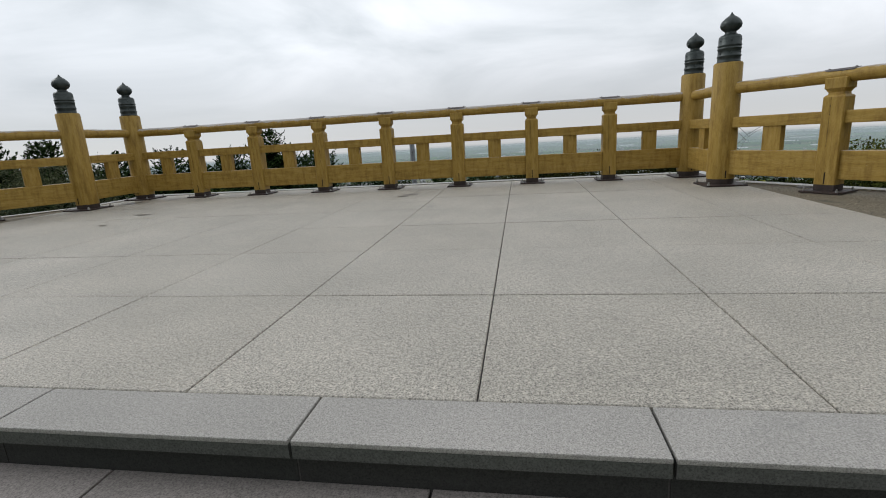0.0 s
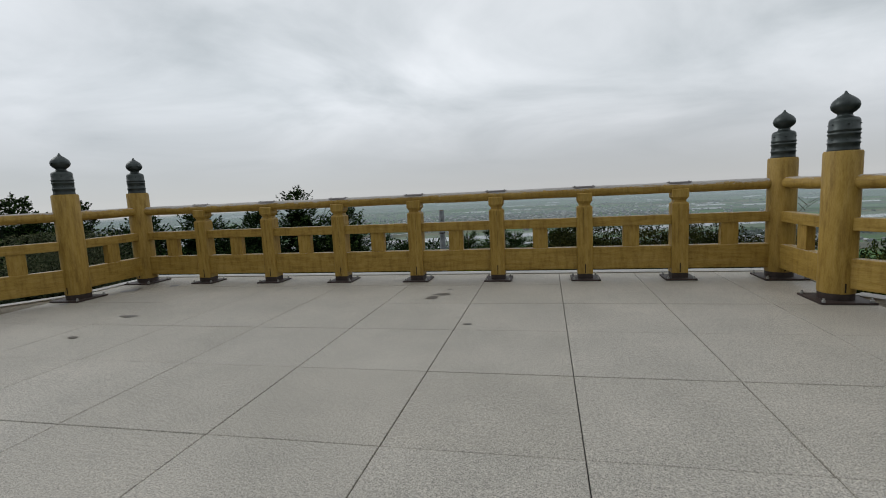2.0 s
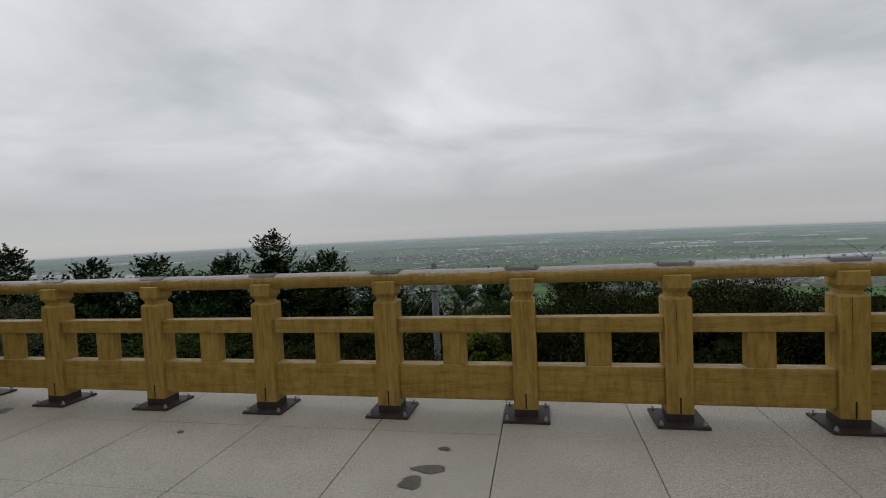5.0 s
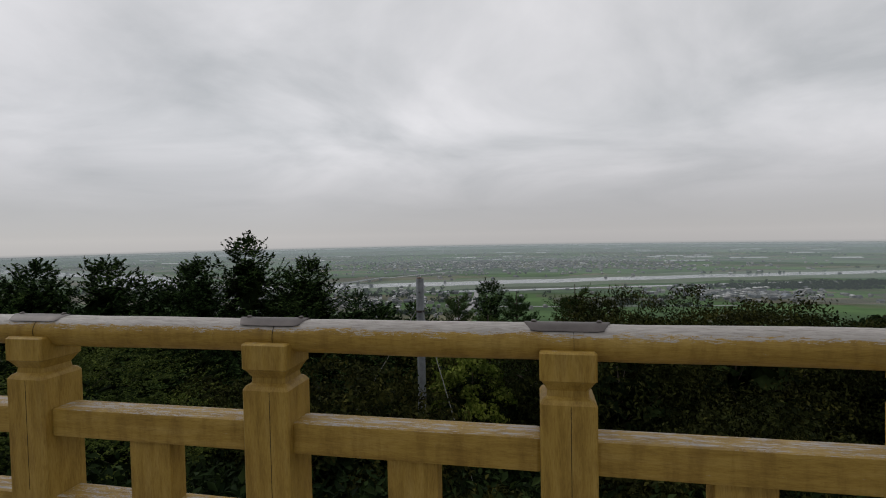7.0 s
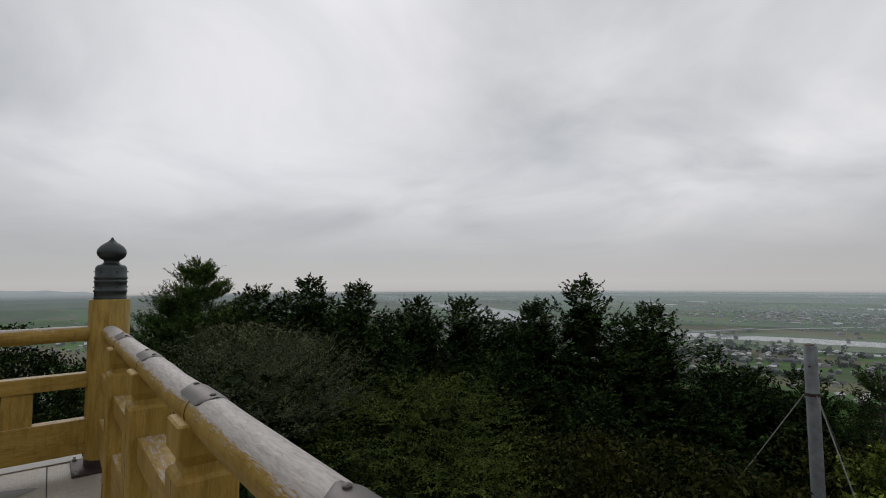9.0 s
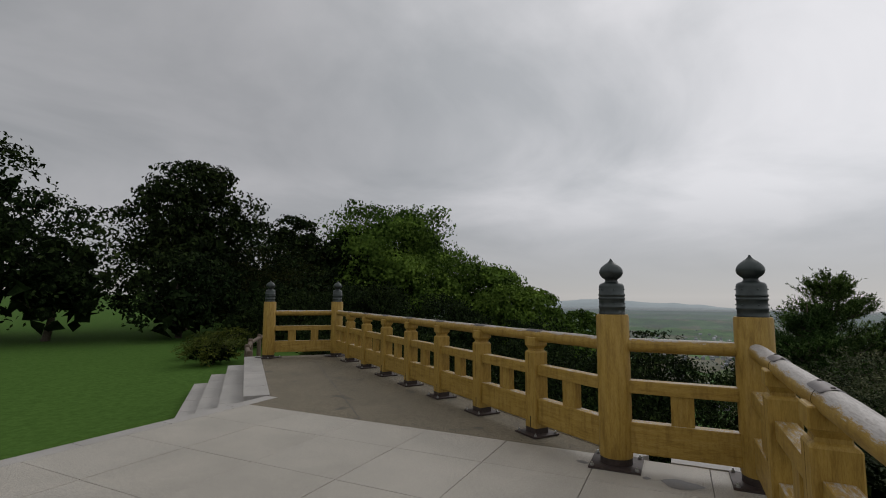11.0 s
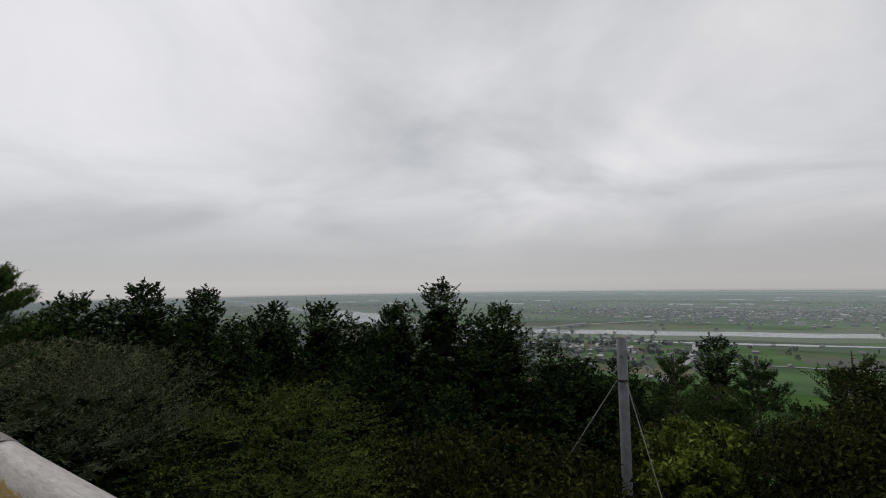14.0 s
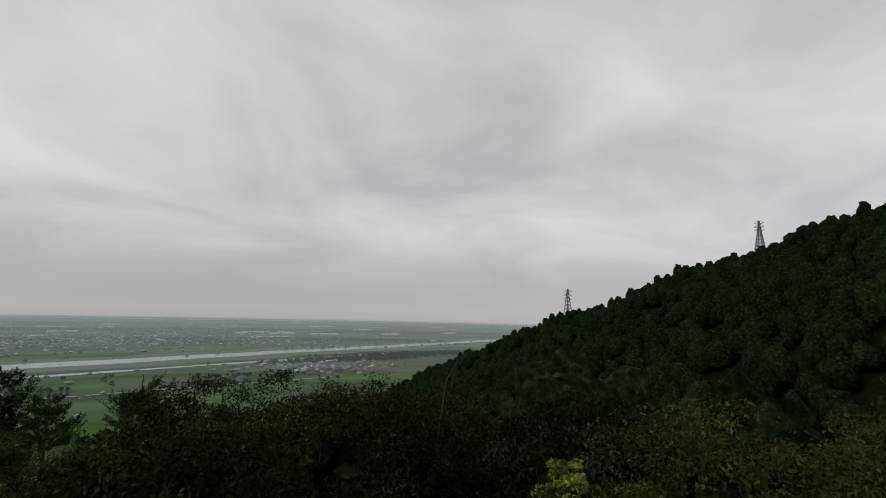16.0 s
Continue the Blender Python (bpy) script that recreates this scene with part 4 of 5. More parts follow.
    broadleaf("broadleaf_tree", -43.5, -10.6, 5.2, 14, 4.6, 4.4, "green broad-leaved tree beside a larger one", 121, BROAD, 110, 170, (0.34, 0.2), 0.75, 0, "tree", "", 0.2, 0.25, pads=True)
    broadleaf("broadleaf_tree", -40.5, -6.4, 3.0, 13, 4.2, 4.0, "dark green broad-leaved tree beyond the wing railing", 122, BROAD, 100, 150, (0.32, 0.18), 0.75, 0, "tree", "", 0.2, 0.25, pads=True)
    broadleaf("broadleaf_tree", -35.6, -1.4, 1.2, 10, 2.4, 2.4, "small round green tree beyond the wing railing", 123, BROAD, 60, 130, (0.28, 0.16), 0.8, 0, "tree", "", 0.2, 0.2, pads=True)
    broadleaf("dark_tree", -32.2, -23.6, 8.6, 17, 3.3, 3.2, "very dark broad-leaved tree with gaps in its crown", 124, DARKLEAF, 90, 170, (0.32, 0.2), 0.8, 0, "tree", "", 0.25, 0.25, pads=True)
    broadleaf("dark_tree", -35.0, -21.2, 7.6, 17, 3.4, 3.2, "very dark broad-leaved tree with gaps in its crown", 125, DARKLEAF, 90, 170, (0.32, 0.2), 0.8, 0, "tree", "", 0.25, 0.25, pads=True)
    broadleaf("brushwood", -22.3, -16.6, 4.2, 7.5, 3.4, 3.2, "brownish twiggy bush with sparse leaves", 126, SHRUB, 110, 130, (0.13, 0.05), 0.9, 0, "bush", "", 0.1)
    broadleaf("broadleaf_bush", -27.0, -12.6, 2.6, 7.0, 3.6, 3.2, sh, 127, DARKLEAF, 100, 140, (0.2, 0.1), 0.8, 0, "bush", bushes, pads=True)
    broadleaf("broadleaf_bush", -30.5, -8.6, 1.6, 7.5, 3.8, 3.2, sh, 128, DARKLEAF, 100, 140, (0.2, 0.1), 0.8, 0, "bush", bushes, pads=True)
    broadleaf("broadleaf_bush", -28.5, -2.6, 0.3, 7.6, 4.0, 3.2, sh, 129, DARKLEAF, 100, 140, (0.2, 0.1), 0.8, 0, "bush", bushes, pads=True)
    broadleaf("broadleaf_bush", -24.5, 3.6, -0.1, 7.6, 3.6, 3.2, sh, 130, DARKLEAF, 100, 140, (0.18, 0.09), 0.8, 0, "bush", bushes, pads=True)
    broadleaf("old_tree", -21.5, -22.0, 10.5, 14, 4.2, 4.0, "tall tree with dark green foliage in flat layers", 131, DARKLEAF, 90, 170, (0.28, 0.17), 0.6, 0, "tree", "", 0.2, 0.28, pads=True)
    edge = "dark wood at the edge of the lawn"
    for i, (x, y, top, h, r) in enumerate([(-13.5, -21.0, 6.0, 7.5, 3.6), (-17.5, -17.5, 3.6, 5.0, 3.0), (-8.5, -25.0, 8.5, 10, 4.4), (-2.5, -27.5, 9.0, 10.5, 4.6), (-26.0, -19.0, 5.0, 9, 3.6),
                                            (-13.0, -28.0, 11.0, 12, 4.6), (-20.0, -13.0, 2.2, 4.0, 2.6), (4.5, -28.0, 9.5, 11, 4.8), (-30.0, -28.0, 9.0, 13, 5.0)]):
        broadleaf("dark_tree", x, y, top, h, r, r, "dark broad-leaved tree at the edge of the lawn", 160 + i, DARKLEAF, 50, 70, (0.26, 0.15), 0.8, 0, "tree", edge, 0.06, 0.2, pads=True)
    # bare dead twigs that stand out of the bushes
    ob = empty("bare_branch", Matrix.Translation((6.4, 15.6, -1.6)))
    rr = random.Random(4)
    bm = bmesh.new()
    tube(bm, [(0, 0, -1.6), (0.15, 0.1, 0.2), (0.5, 0.3, 1.35), (1.1, 0.5, 1.9)], [0.03, 0.022, 0.013, 0.004], 6)
    for k in range(9):
        f = rr.uniform(0.3, 1.0)
        p = Vector((0.15, 0.1, 0.2)).lerp(Vector((1.1, 0.5, 1.9)), f)
        q = p + Vector((rr.uniform(-0.7, 0.9), rr.uniform(-0.3, 0.3), rr.uniform(0.2, 0.6)))
        tube(bm, [p, p.lerp(q, 0.5) + Vector((0, 0, 0.05)), q], [0.009, 0.006, 0.002], 5)
    part("branch", bm, BARK, ob)
    tagged(ob, "bare dead branch standing out of the bushes", "branch")


def undergrowth():
    """Low leafy scrub that covers the slope."""
    global RNG
    RNG = np.random.default_rng(5)
    C = []
    for _ in range(1250):
        a, r = RNG.uniform(-1.9, 1.75), 6.0 + 30 * RNG.uniform(0, 1) ** 1.4
        x, y = MID + r * math.sin(a) * 1.15, 2.0 + r * math.cos(a)
        ax = -abs(x - MID)
        d = min(max(y - 4.95, (ax + 4.34) * -0.788 + (y - 4.95) * 0.616), max(y - 6.25, -ax - 4.55))
        if d < 0.9:
            continue
        z = hill(x, y)
        n, s = 46, RNG.uniform(0.5, 0.9)
        C.append(np.array([x, y, z + 0.25]) + unit(RNG.normal(size=(n, 3))) * RNG.uniform(0.3, 1, (n, 1)) * np.array([s, s, 0.45]))
    c = np.concatenate(C)
    # dark leaf colour stands in for shade between the bushes
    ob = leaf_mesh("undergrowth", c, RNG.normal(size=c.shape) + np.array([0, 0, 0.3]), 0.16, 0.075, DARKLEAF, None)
    tagged(ob, "dark leafy scrub covering the slope below the terrace", "undergrowth", kind="stuff")


def crown_material():
    """Closed tree crowns far off: clumps of leaves, the shade of their hollows painted in by noise."""
    m = Mat("far_crowns", 0.9, 0, 0.02)
    p = m.place()
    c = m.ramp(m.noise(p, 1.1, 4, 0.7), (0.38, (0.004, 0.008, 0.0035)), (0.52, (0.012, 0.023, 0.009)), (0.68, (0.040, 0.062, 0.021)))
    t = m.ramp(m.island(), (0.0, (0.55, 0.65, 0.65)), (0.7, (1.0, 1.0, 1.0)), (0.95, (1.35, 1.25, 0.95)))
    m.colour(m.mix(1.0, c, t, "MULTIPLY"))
    return m.bump(m.noise(p, 1.3, 4, 0.7), 1.0, 0.7).m


def far_forest():
    """Crowns of the wooded mountainside: lumpy domes with ragged sprays of leaves on them."""
    global RNG
    RNG = np.random.default_rng(11)
    C, S, F, V, Q = [], [], [], [], []
    seg, rings = 8, (1.15, 0.62, 0.12, -0.45)
    count = 0
    while count < 5000:
        x, y = RNG.uniform(25, 345), RNG.uniform(-60, 480)
        if math.atan2(x, y) < 0.50:
            continue
        ground = hill(x, y)
        if ground < -100:
            continue
        dist = math.hypot(x, y)
        r = RNG.uniform(1.9, 3.9)
        h = r * RNG.uniform(1.0, 1.7)
        mid = np.array([x, y, ground + h * 0.8])
        base = len(V) * (seg * len(rings) + 1)
        dome = [(0, 0, h * RNG.uniform(0.95, 1.15))]
        for k, e in enumerate(rings):
            for q in range(seg):
                a = 2 * math.pi * (q + 0.5 * (k % 2)) / seg + 0.3 * RNG.uniform(-1, 1)
                g = RNG.uniform(0.76, 1.2)
                dome.append((r * g * math.cos(e) * math.cos(a), r * g * math.cos(e) * math.sin(a), h * g * math.sin(e)))
        V.append(np.array(dome) + mid)
        Q += [(base, base + 1 + q, base + 1 + (q + 1) % seg) for q in range(seg)]
        for k in range(len(rings) - 1):
            for q in range(seg):
                a, b = base + 1 + k * seg + q, base + 1 + k * seg + (q + 1) % seg
                Q.append((a, a + seg, b + seg, b))
        n = 36 if dist < 140 else 20
        p = unit(RNG.normal(size=(n, 3)))
        p[:, 2] = np.abs(p[:, 2]) * 1.1 - 0.15
        F.append(p + np.array([0, 0, 0.2]))
        C.append(mid + p * RNG.uniform(0.92, 1.12, (n, 1)) * np.array([r, r, h]))
        S.append(np.full((n, 1), 0.45 + 0.5 * min(1, dist / 220)))
        count += 1
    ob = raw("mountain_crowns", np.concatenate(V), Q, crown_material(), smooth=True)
    tagged(ob, "closed dark green crowns of the mountainside forest", "forest", kind="stuff")
    c, s, f = np.concatenate(C), np.concatenate(S), np.concatenate(F)
    ob = leaf_mesh("mountain_forest", c, np.cross(f, RNG.normal(size=c.shape)), s * 1.1, s * 0.8, FOREST, None, face=f, loose=0.3)
    tagged(ob, "leafy sprays over the mountainside forest", "forest", kind="stuff")


build_near_trees()
undergrowth()
far_forest()


# ---------------------------------------------------------------- steel pole with guy wires, log fence
def build_pole():
    x, y, top = -3.01, 13.0, 0.56
    z0 = hill(x, y) - 0.2
    ob = empty("steel_pole", Matrix.Translation((x, y, z0)))
    h = top - z0
    part("shaft", lathe([(0.078, 0), (0.075, h - 0.01), (0.07, h), (0.0655, h)], 20), GALV, ob, smooth=40)
    part("crust", lathe([(0.055, h), (0.06, h + 0.01), (0.04, h + 0.022), (0.01, h + 0.03)], 9, at=(-0.006, 0, -0.001)), LOG, ob, "flaking crust on the pole's top")
    for dz in (0.62, 2.3):
        part("band", lathe([(0.083, h - dz - 0.02), (0.083, h - dz + 0.02)], 20), PLATE, ob, "rusty clamp band")
    part("hole", B(-0.01, 0.01, -0.081, -0.07, h - 0.27, h - 0.25), CRACK, ob)
    for dx, dy in ((-1.9, -1.6), (1.5, -1.9), (0.4, 2.2)):
        bm = bmesh.new()
        tube(bm, [(dx * 0.04, dy * 0.04, h - 0.62), (dx * 0.55, dy * 0.55, h - 2.35), (dx * 1.05, dy * 1.05, max(0.1, h - 4.2))], [0.008] * 3, 6)
        part("guy_wire", bm, WIRE, ob, "steel guy wire")
    tagged(ob, "grey galvanised steel pole with guy wires", "pole")


def build_log_fence():
    ob = empty("log_fence", Matrix.Translation((0, 0, 0)))
    pts = [(-10.3, -4.6), (-11.4, -5.9), (-12.7, -7.2), (-14.2, -8.4), (-15.8, -9.5)]
    for i, (x, y) in enumerate(pts):
        part("post", lathe([(0.075, -1.1), (0.075, 0.02), (0.06, 0.05)], 12, at=(x, y, 0)), LOG, ob)
    for (a, b) in zip(pts, pts[1:]):
        bm = bmesh.new()
        tube(bm, [(*a, -0.08), (*b, -0.08)], [0.06, 0.06], 12)
        part("log_rail", bm, LOG, ob)
    tagged(ob, "low rustic fence of brown round logs", "fence")
    for i, (x, y) in enumerate([(-13.2, -9.6), (-15.2, -11.0), (-12.0, -8.0)]):
        broadleaf("hedge_bush", x, y, 0.15, 0.95, 1.3, 0.9, "low clipped light green hedge bush on the lawn", 150 + i, LAYERED, 50, 170, (0.06, 0.03), 0.8, 0, "bush", "hedge beside the log fence", 0.05)


build_pole()
build_log_fence()

# ---------------------------------------------------------------- the plain
PLAIN = -115.0


def water_material():
    m = Mat("river_water", 0.12, 0, 0.6)
    m.colour(m.ramp(m.noise(m.place((1 / 60, 1 / 60, 0)), 1.0, 3), (0.3, (0.20, 0.22, 0.22)), (0.7, (0.26, 0.275, 0.27))))
    return m.bump(m.noise(m.place(), 0.4, 3), 0.05, 0.2).m


WATER = water_material()
BANK = stone("river_bank", (0.085, 0.125, 0.05), (0.09, 0.13, 0.055), 0.3, 0.2, (0.13, 0.125, 0.085), 0.6)
ROAD = stone("pale_road", (0.33, 0.33, 0.32), (0.35, 0.35, 0.34), 0.1, 0.2, (0.25, 0.25, 0.24), 0.4)


def ribbon(name, pts, widths, z, material, label, category):
    """A flat band along a smooth line."""
    pts = [Vector((x, y, 0)) for x, y in pts]
    out, ws = [], []
    for i in range(len(pts) - 1):
        p0, p1, p2, p3 = pts[max(0, i - 1)], pts[i], pts[i + 1], pts[min(len(pts) - 1, i + 2)]
        for k in range(8):
            t = k / 8
            out.append(0.5 * (2 * p1 + (p2 - p0) * t + (2 * p0 - 5 * p1 + 4 * p2 - p3) * t * t + (3 * p1 - p0 - 3 * p2 + p3) * t ** 3))
            ws.append(widths[i] * (1 - t) + widths[i + 1] * t)
    out.append(pts[-1]); ws.append(widths[-1])
    verts, faces = [], []
    for i, p in enumerate(out):
        d = (out[min(i + 1, len(out) - 1)] - out[max(0, i - 1)]).normalized()
        s = Vector((-d.y, d.x, 0))
        for sg in (-1, 1):
            q = p + s * sg * ws[i] * 0.5 * (1 + 0.12 * math.sin(i * 1.3 + sg))
            verts.append((q.x, q.y, z))
        if i:
            faces.append((2 * i - 2, 2 * i - 1, 2 * i + 1, 2 * i))
    ob = raw(name, verts, faces, material)
    return tagged(ob, label, category, kind="structure")


RIVER = [(3600, 2300), (2200, 1800), (1320, 1545), (760, 1385), (380, 1285), (-18, 1165), (-393, 1055), (-620, 1015), (-840, 1005), (-1010, 1080),
         (-1170, 1220), (-1380, 1335), (-1640, 1400), (-2100, 1550), (-2800, 1850), (-4300, 2400)]
ribbon("bank", RIVER, [230] * 5 + [220] * 6 + [260] * 5, PLAIN + 0.25, BANK, "grassy flood banks of the river", "river bank")
ribbon("water", RIVER, [90, 80, 72, 72, 78, 84, 84, 84, 110, 160, 170, 130, 100, 100, 100, 110], PLAIN + 0.6, WATER, "wide pale river reflecting the overcast sky", "river")
ribbon("water_side", [(640, 1168), (470, 1125), (300, 1083), (146, 1042), (0, 1000), (-177, 957), (-300, 940)], [10, 22, 26, 16, 26, 22, 8], PLAIN + 0.7, WATER, "narrow side channel of the river", "river")
for i, (a, b, w) in enumerate([((-110, 600), (-118, 950), 9), ((-60, 760), (330, 800), 6), ((330, 560), (760, 900), 16), ((760, 900), (1500, 1250), 16),
                               ((-400, 1040), (-500, 700), 12), ((-2200, 1100), (-1300, 900), 12), ((-400, 1250), (700, 3000), 14), ((-2400, 2400), (900, 2300), 16)]):
    m1 = ((a[0] + b[0]) / 2 + 8, (a[1] + b[1]) / 2)
    ribbon("road_%d" % (i + 1), [a, m1, b], [w] * 3, PLAIN + 0.9, ROAD, "pale country road across the fields", "road")


def build_bridge():
    a, b = Vector((-490, 900, 0)), Vector((-390, 1210, 0))
    d = (b - a).normalized()
    s = Vector((-d.y, d.x, 0))
    ob = empty("road_bridge")
    q = [a - s * 7, b - s * 7, b + s * 7, a + s * 7]
    part("deck", prism([(p.x, p.y) for p in reversed(q)], PLAIN + 6, PLAIN + 7.2), ROAD, ob)
    for sg in (-1, 1):
        q = [a + s * (sg * 7 - 0.3), b + s * (sg * 7 - 0.3), b + s * (sg * 7 + 0.3), a + s * (sg * 7 + 0.3)]
        part("parapet", prism([(p.x, p.y) for p in reversed(q)], PLAIN + 7.2, PLAIN + 8), GALV, ob)
    for k in range(7):
        p = a.lerp(b, (k + 0.5) / 7)
        part("pier", B(p.x - 4, p.x + 4, p.y - 1.2, p.y + 1.2, PLAIN, PLAIN + 6), ROAD, ob)
    tagged(ob, "long concrete road bridge on piers over the river", "bridge")


build_bridge()


def houses_material():
    m = Mat("town_houses", 0.7)
    m.colour(m.ramp(m.island(), (0.0, (0.06, 0.065, 0.075)), (0.35, (0.12, 0.12, 0.125)), (0.6, (0.18, 0.175, 0.165)), (0.8, (0.30, 0.29, 0.28)), (0.93, (0.55, 0.55, 0.54)), (1.0, (0.12, 0.14, 0.19))))
    return m.m


HOUSES = houses_material()


def town(name, cx, cy, sx, sy, count, seed, label):
    """A cluster of gabled houses and sheds; roofs and walls are islands of their own."""
    rr = random.Random(seed)
    verts, faces = [], []
    for _ in range(count):
        x, y = rr.gauss(cx, sx), rr.gauss(cy, sy)
        w, d, h = rr.uniform(4.5, 8.5), rr.uniform(4.5, 7), rr.uniform(2.6, 4.6)
        if rr.random() < 0.05:
            w, d, h = rr.uniform(10, 24) if y > 1200 else rr.uniform(9, 13), rr.uniform(7, 11), rr.uniform(3, 5)
        if hill(x, y) > -114:
            continue
        a = rr.choice((0.2, 1.77)) + rr.gauss(0, 0.15)
        ca, sa = math.cos(a), math.sin(a)

        def P(u, v, z):
            return (x + u * ca - v * sa, y + u * sa + v * ca, PLAIN + z)
        n = len(verts)
        verts += [P(-w / 2, -d / 2, 0), P(w / 2, -d / 2, 0), P(w / 2, d / 2, 0), P(-w / 2, d / 2, 0),
                  P(-w / 2, -d / 2, h), P(w / 2, -d / 2, h), P(w / 2, d / 2, h), P(-w / 2, d / 2, h)]
        faces += [(n, n + 1, n + 5, n + 4), (n + 1, n + 2, n + 6, n + 5), (n + 2, n + 3, n + 7, n + 6), (n + 3, n, n + 4, n + 7)]
        n = len(verts)
        o = 0.7
        verts += [P(-w / 2 - o, -d / 2 - o, h - 0.2), P(w / 2 + o, -d / 2 - o, h - 0.2), P(w / 2 + o, d / 2 + o, h - 0.2), P(-w / 2 - o, d / 2 + o, h - 0.2), P(-w / 2, 0, h + d * 0.28), P(w / 2, 0, h + d * 0.28)]
        faces += [(n, n + 1, n + 5, n + 4), (n + 2, n + 3, n + 4, n + 5), (n + 1, n + 2, n + 5), (n + 3, n, n + 4)]
    tagged(raw(name, verts, faces, HOUSES), label, "houses", kind="stuff")


town("riverside_town", -120, 1800, 380, 210, 1700, 1, "town of small grey and white houses beyond the river")
town("near_village", 350, 940, 80, 45, 210, 2, "village of dark-roofed houses between the river and the hill")
town("foothill_village", -330, 800, 160, 90, 330, 3, "village of dark-roofed houses at the foot of the hill")
town("west_village", -900, 560, 260, 140, 170, 4, "village of dark-roofed houses at the foot of the hill")
town("south_village", -1150, 120, 260, 140, 300, 8, "village of dark-roofed houses at the foot of the hill")
town("far_town", -600, 2600, 900, 260, 520, 5, "far town of pale houses on the plain")
town("farther_town", 900, 3300, 1300, 260, 420, 6, "far scattered farmsteads and sheds on the plain")
town("west_town", -2300, 1500, 600, 400, 420, 7, "far scattered farmsteads and sheds on the plain")


def greenhouse_rows():
    m = Mat("greenhouse_film", 0.35)
    m.colour(m.ramp(m.island(), (0, (0.40, 0.42, 0.43)), (1, (0.55, 0.56, 0.57))))
    rr = random.Random(9)
    verts, faces = [], []
    for _ in range(60):
        x, y = rr.uniform(-2200, 2600), rr.uniform(1900, 4300)
        w, d = rr.uniform(20, 80), rr.uniform(8, 20)
        n = len(verts)
        verts += [(x - w, y - d, PLAIN), (x + w, y - d, PLAIN), (x + w, y + d, PLAIN), (x - w, y + d, PLAIN), (x - w, y, PLAIN + 4), (x + w, y, PLAIN + 4)]
        faces += [(n, n + 1, n + 5, n + 4), (n + 2, n + 3, n + 4, n + 5), (n + 1, n + 2, n + 5), (n + 3, n, n + 4)]
    tagged(raw("greenhouses", verts, faces, m.m), "far rows of white plastic greenhouses on the plain", "greenhouses", kind="stuff")


greenhouse_rows()


def groves():
    """Dark clumps of trees on the plain."""
    global RNG
    RNG = np.random.default_rng(21)
    C = []
    spots = [(480, 1050, 80, 16, 520), (720, 1120, 110, 20, 520), (-260, 930, 140, 30, 90), (-760, 940, 200, 40, 120), (-1100, 900, 150, 40, 90)]
    spots += [(RNG.uniform(-2600, 2400), RNG.uniform(1350, 3800), RNG.uniform(30, 160), RNG.uniform(4, 9), 16) for _ in range(45)]
    spots += [(RNG.uniform(-700, 300), RNG.uniform(420, 900), RNG.uniform(20, 60), RNG.uniform(3, 7), 26) for _ in range(26)]
    for cx, cy, sx, sy, k in spots:
        for _ in range(k):
            x, y, r = RNG.normal(cx, sx), RNG.normal(cy, sy), RNG.uniform(1.8, 4.2)
            if hill(x, y) > -113:
                continue
            p = unit(RNG.normal(size=(22, 3))) * RNG.uniform(0.6, 1, (22, 1))
            C.append(np.array([x, y, PLAIN + r]) + p * np.array([r, r, r]))
    c = np.concatenate(C)
    tagged(leaf_mesh("groves", c, RNG.normal(size=c.shape), 3.2, 2.6, FOREST, None), "dark tree groves among the fields", "woods", kind="stuff")


groves()


def pylon(x, y, foot, h):
    """Lattice steel transmission tower."""
    ob = empty("transmission_tower", Matrix.Translation((x, y, foot)))

    def half(z):
        return 0.11 * h * (1 - z / h) ** 1.25 + 0.012 * h
    zs = [h * k / 9 for k in range(10)]
    for sx in (-1, 1):
        for sy in (-1, 1):
            bm = bmesh.new()
            tube(bm, [(sx * half(z), sy * half(z), z) for z in zs], [0.32] * len(zs), 5)
            part("leg", bm, GALV, ob)
    for k in range(9):
        for ax in (0, 1):
            for sg in (-1, 1):
                bm = bmesh.new()
                a, b, za, zb = half(zs[k]), half(zs[k + 1]), zs[k], zs[k + 1]
                for s in (-1, 1):
                    p, q = ((s * a, sg * a, za), (-s * b, sg * b, zb)) if ax == 0 else ((sg * a, s * a, za), (sg * b, -s * b, zb))
                    tube(bm, [p, q], [0.16, 0.16], 4)
                part("brace", bm, GALV, ob)
    for z in (0.66, 0.78, 0.90):
        bm = bmesh.new()
        w = h * 0.16
        for s in (-1, 1):
            tube(bm, [(-s * 0.5, s * w * 0.2, h * z), (s * 0.3, s * w, h * z + 0.6)], [0.3, 0.15], 4)
            tube(bm, [(0, 0, h * z + 2.2), (s * 0.3, s * w, h * z + 0.6)], [0.2, 0.12], 4)
        part("crossarm", bm, GALV, ob)
    tagged(ob, "tall grey steel lattice power pylon on the ridge", "pylon", "pylons on the ridge")


pylon(327, 284, -4.5, 28)
pylon(332, 135, 44.0, 19)


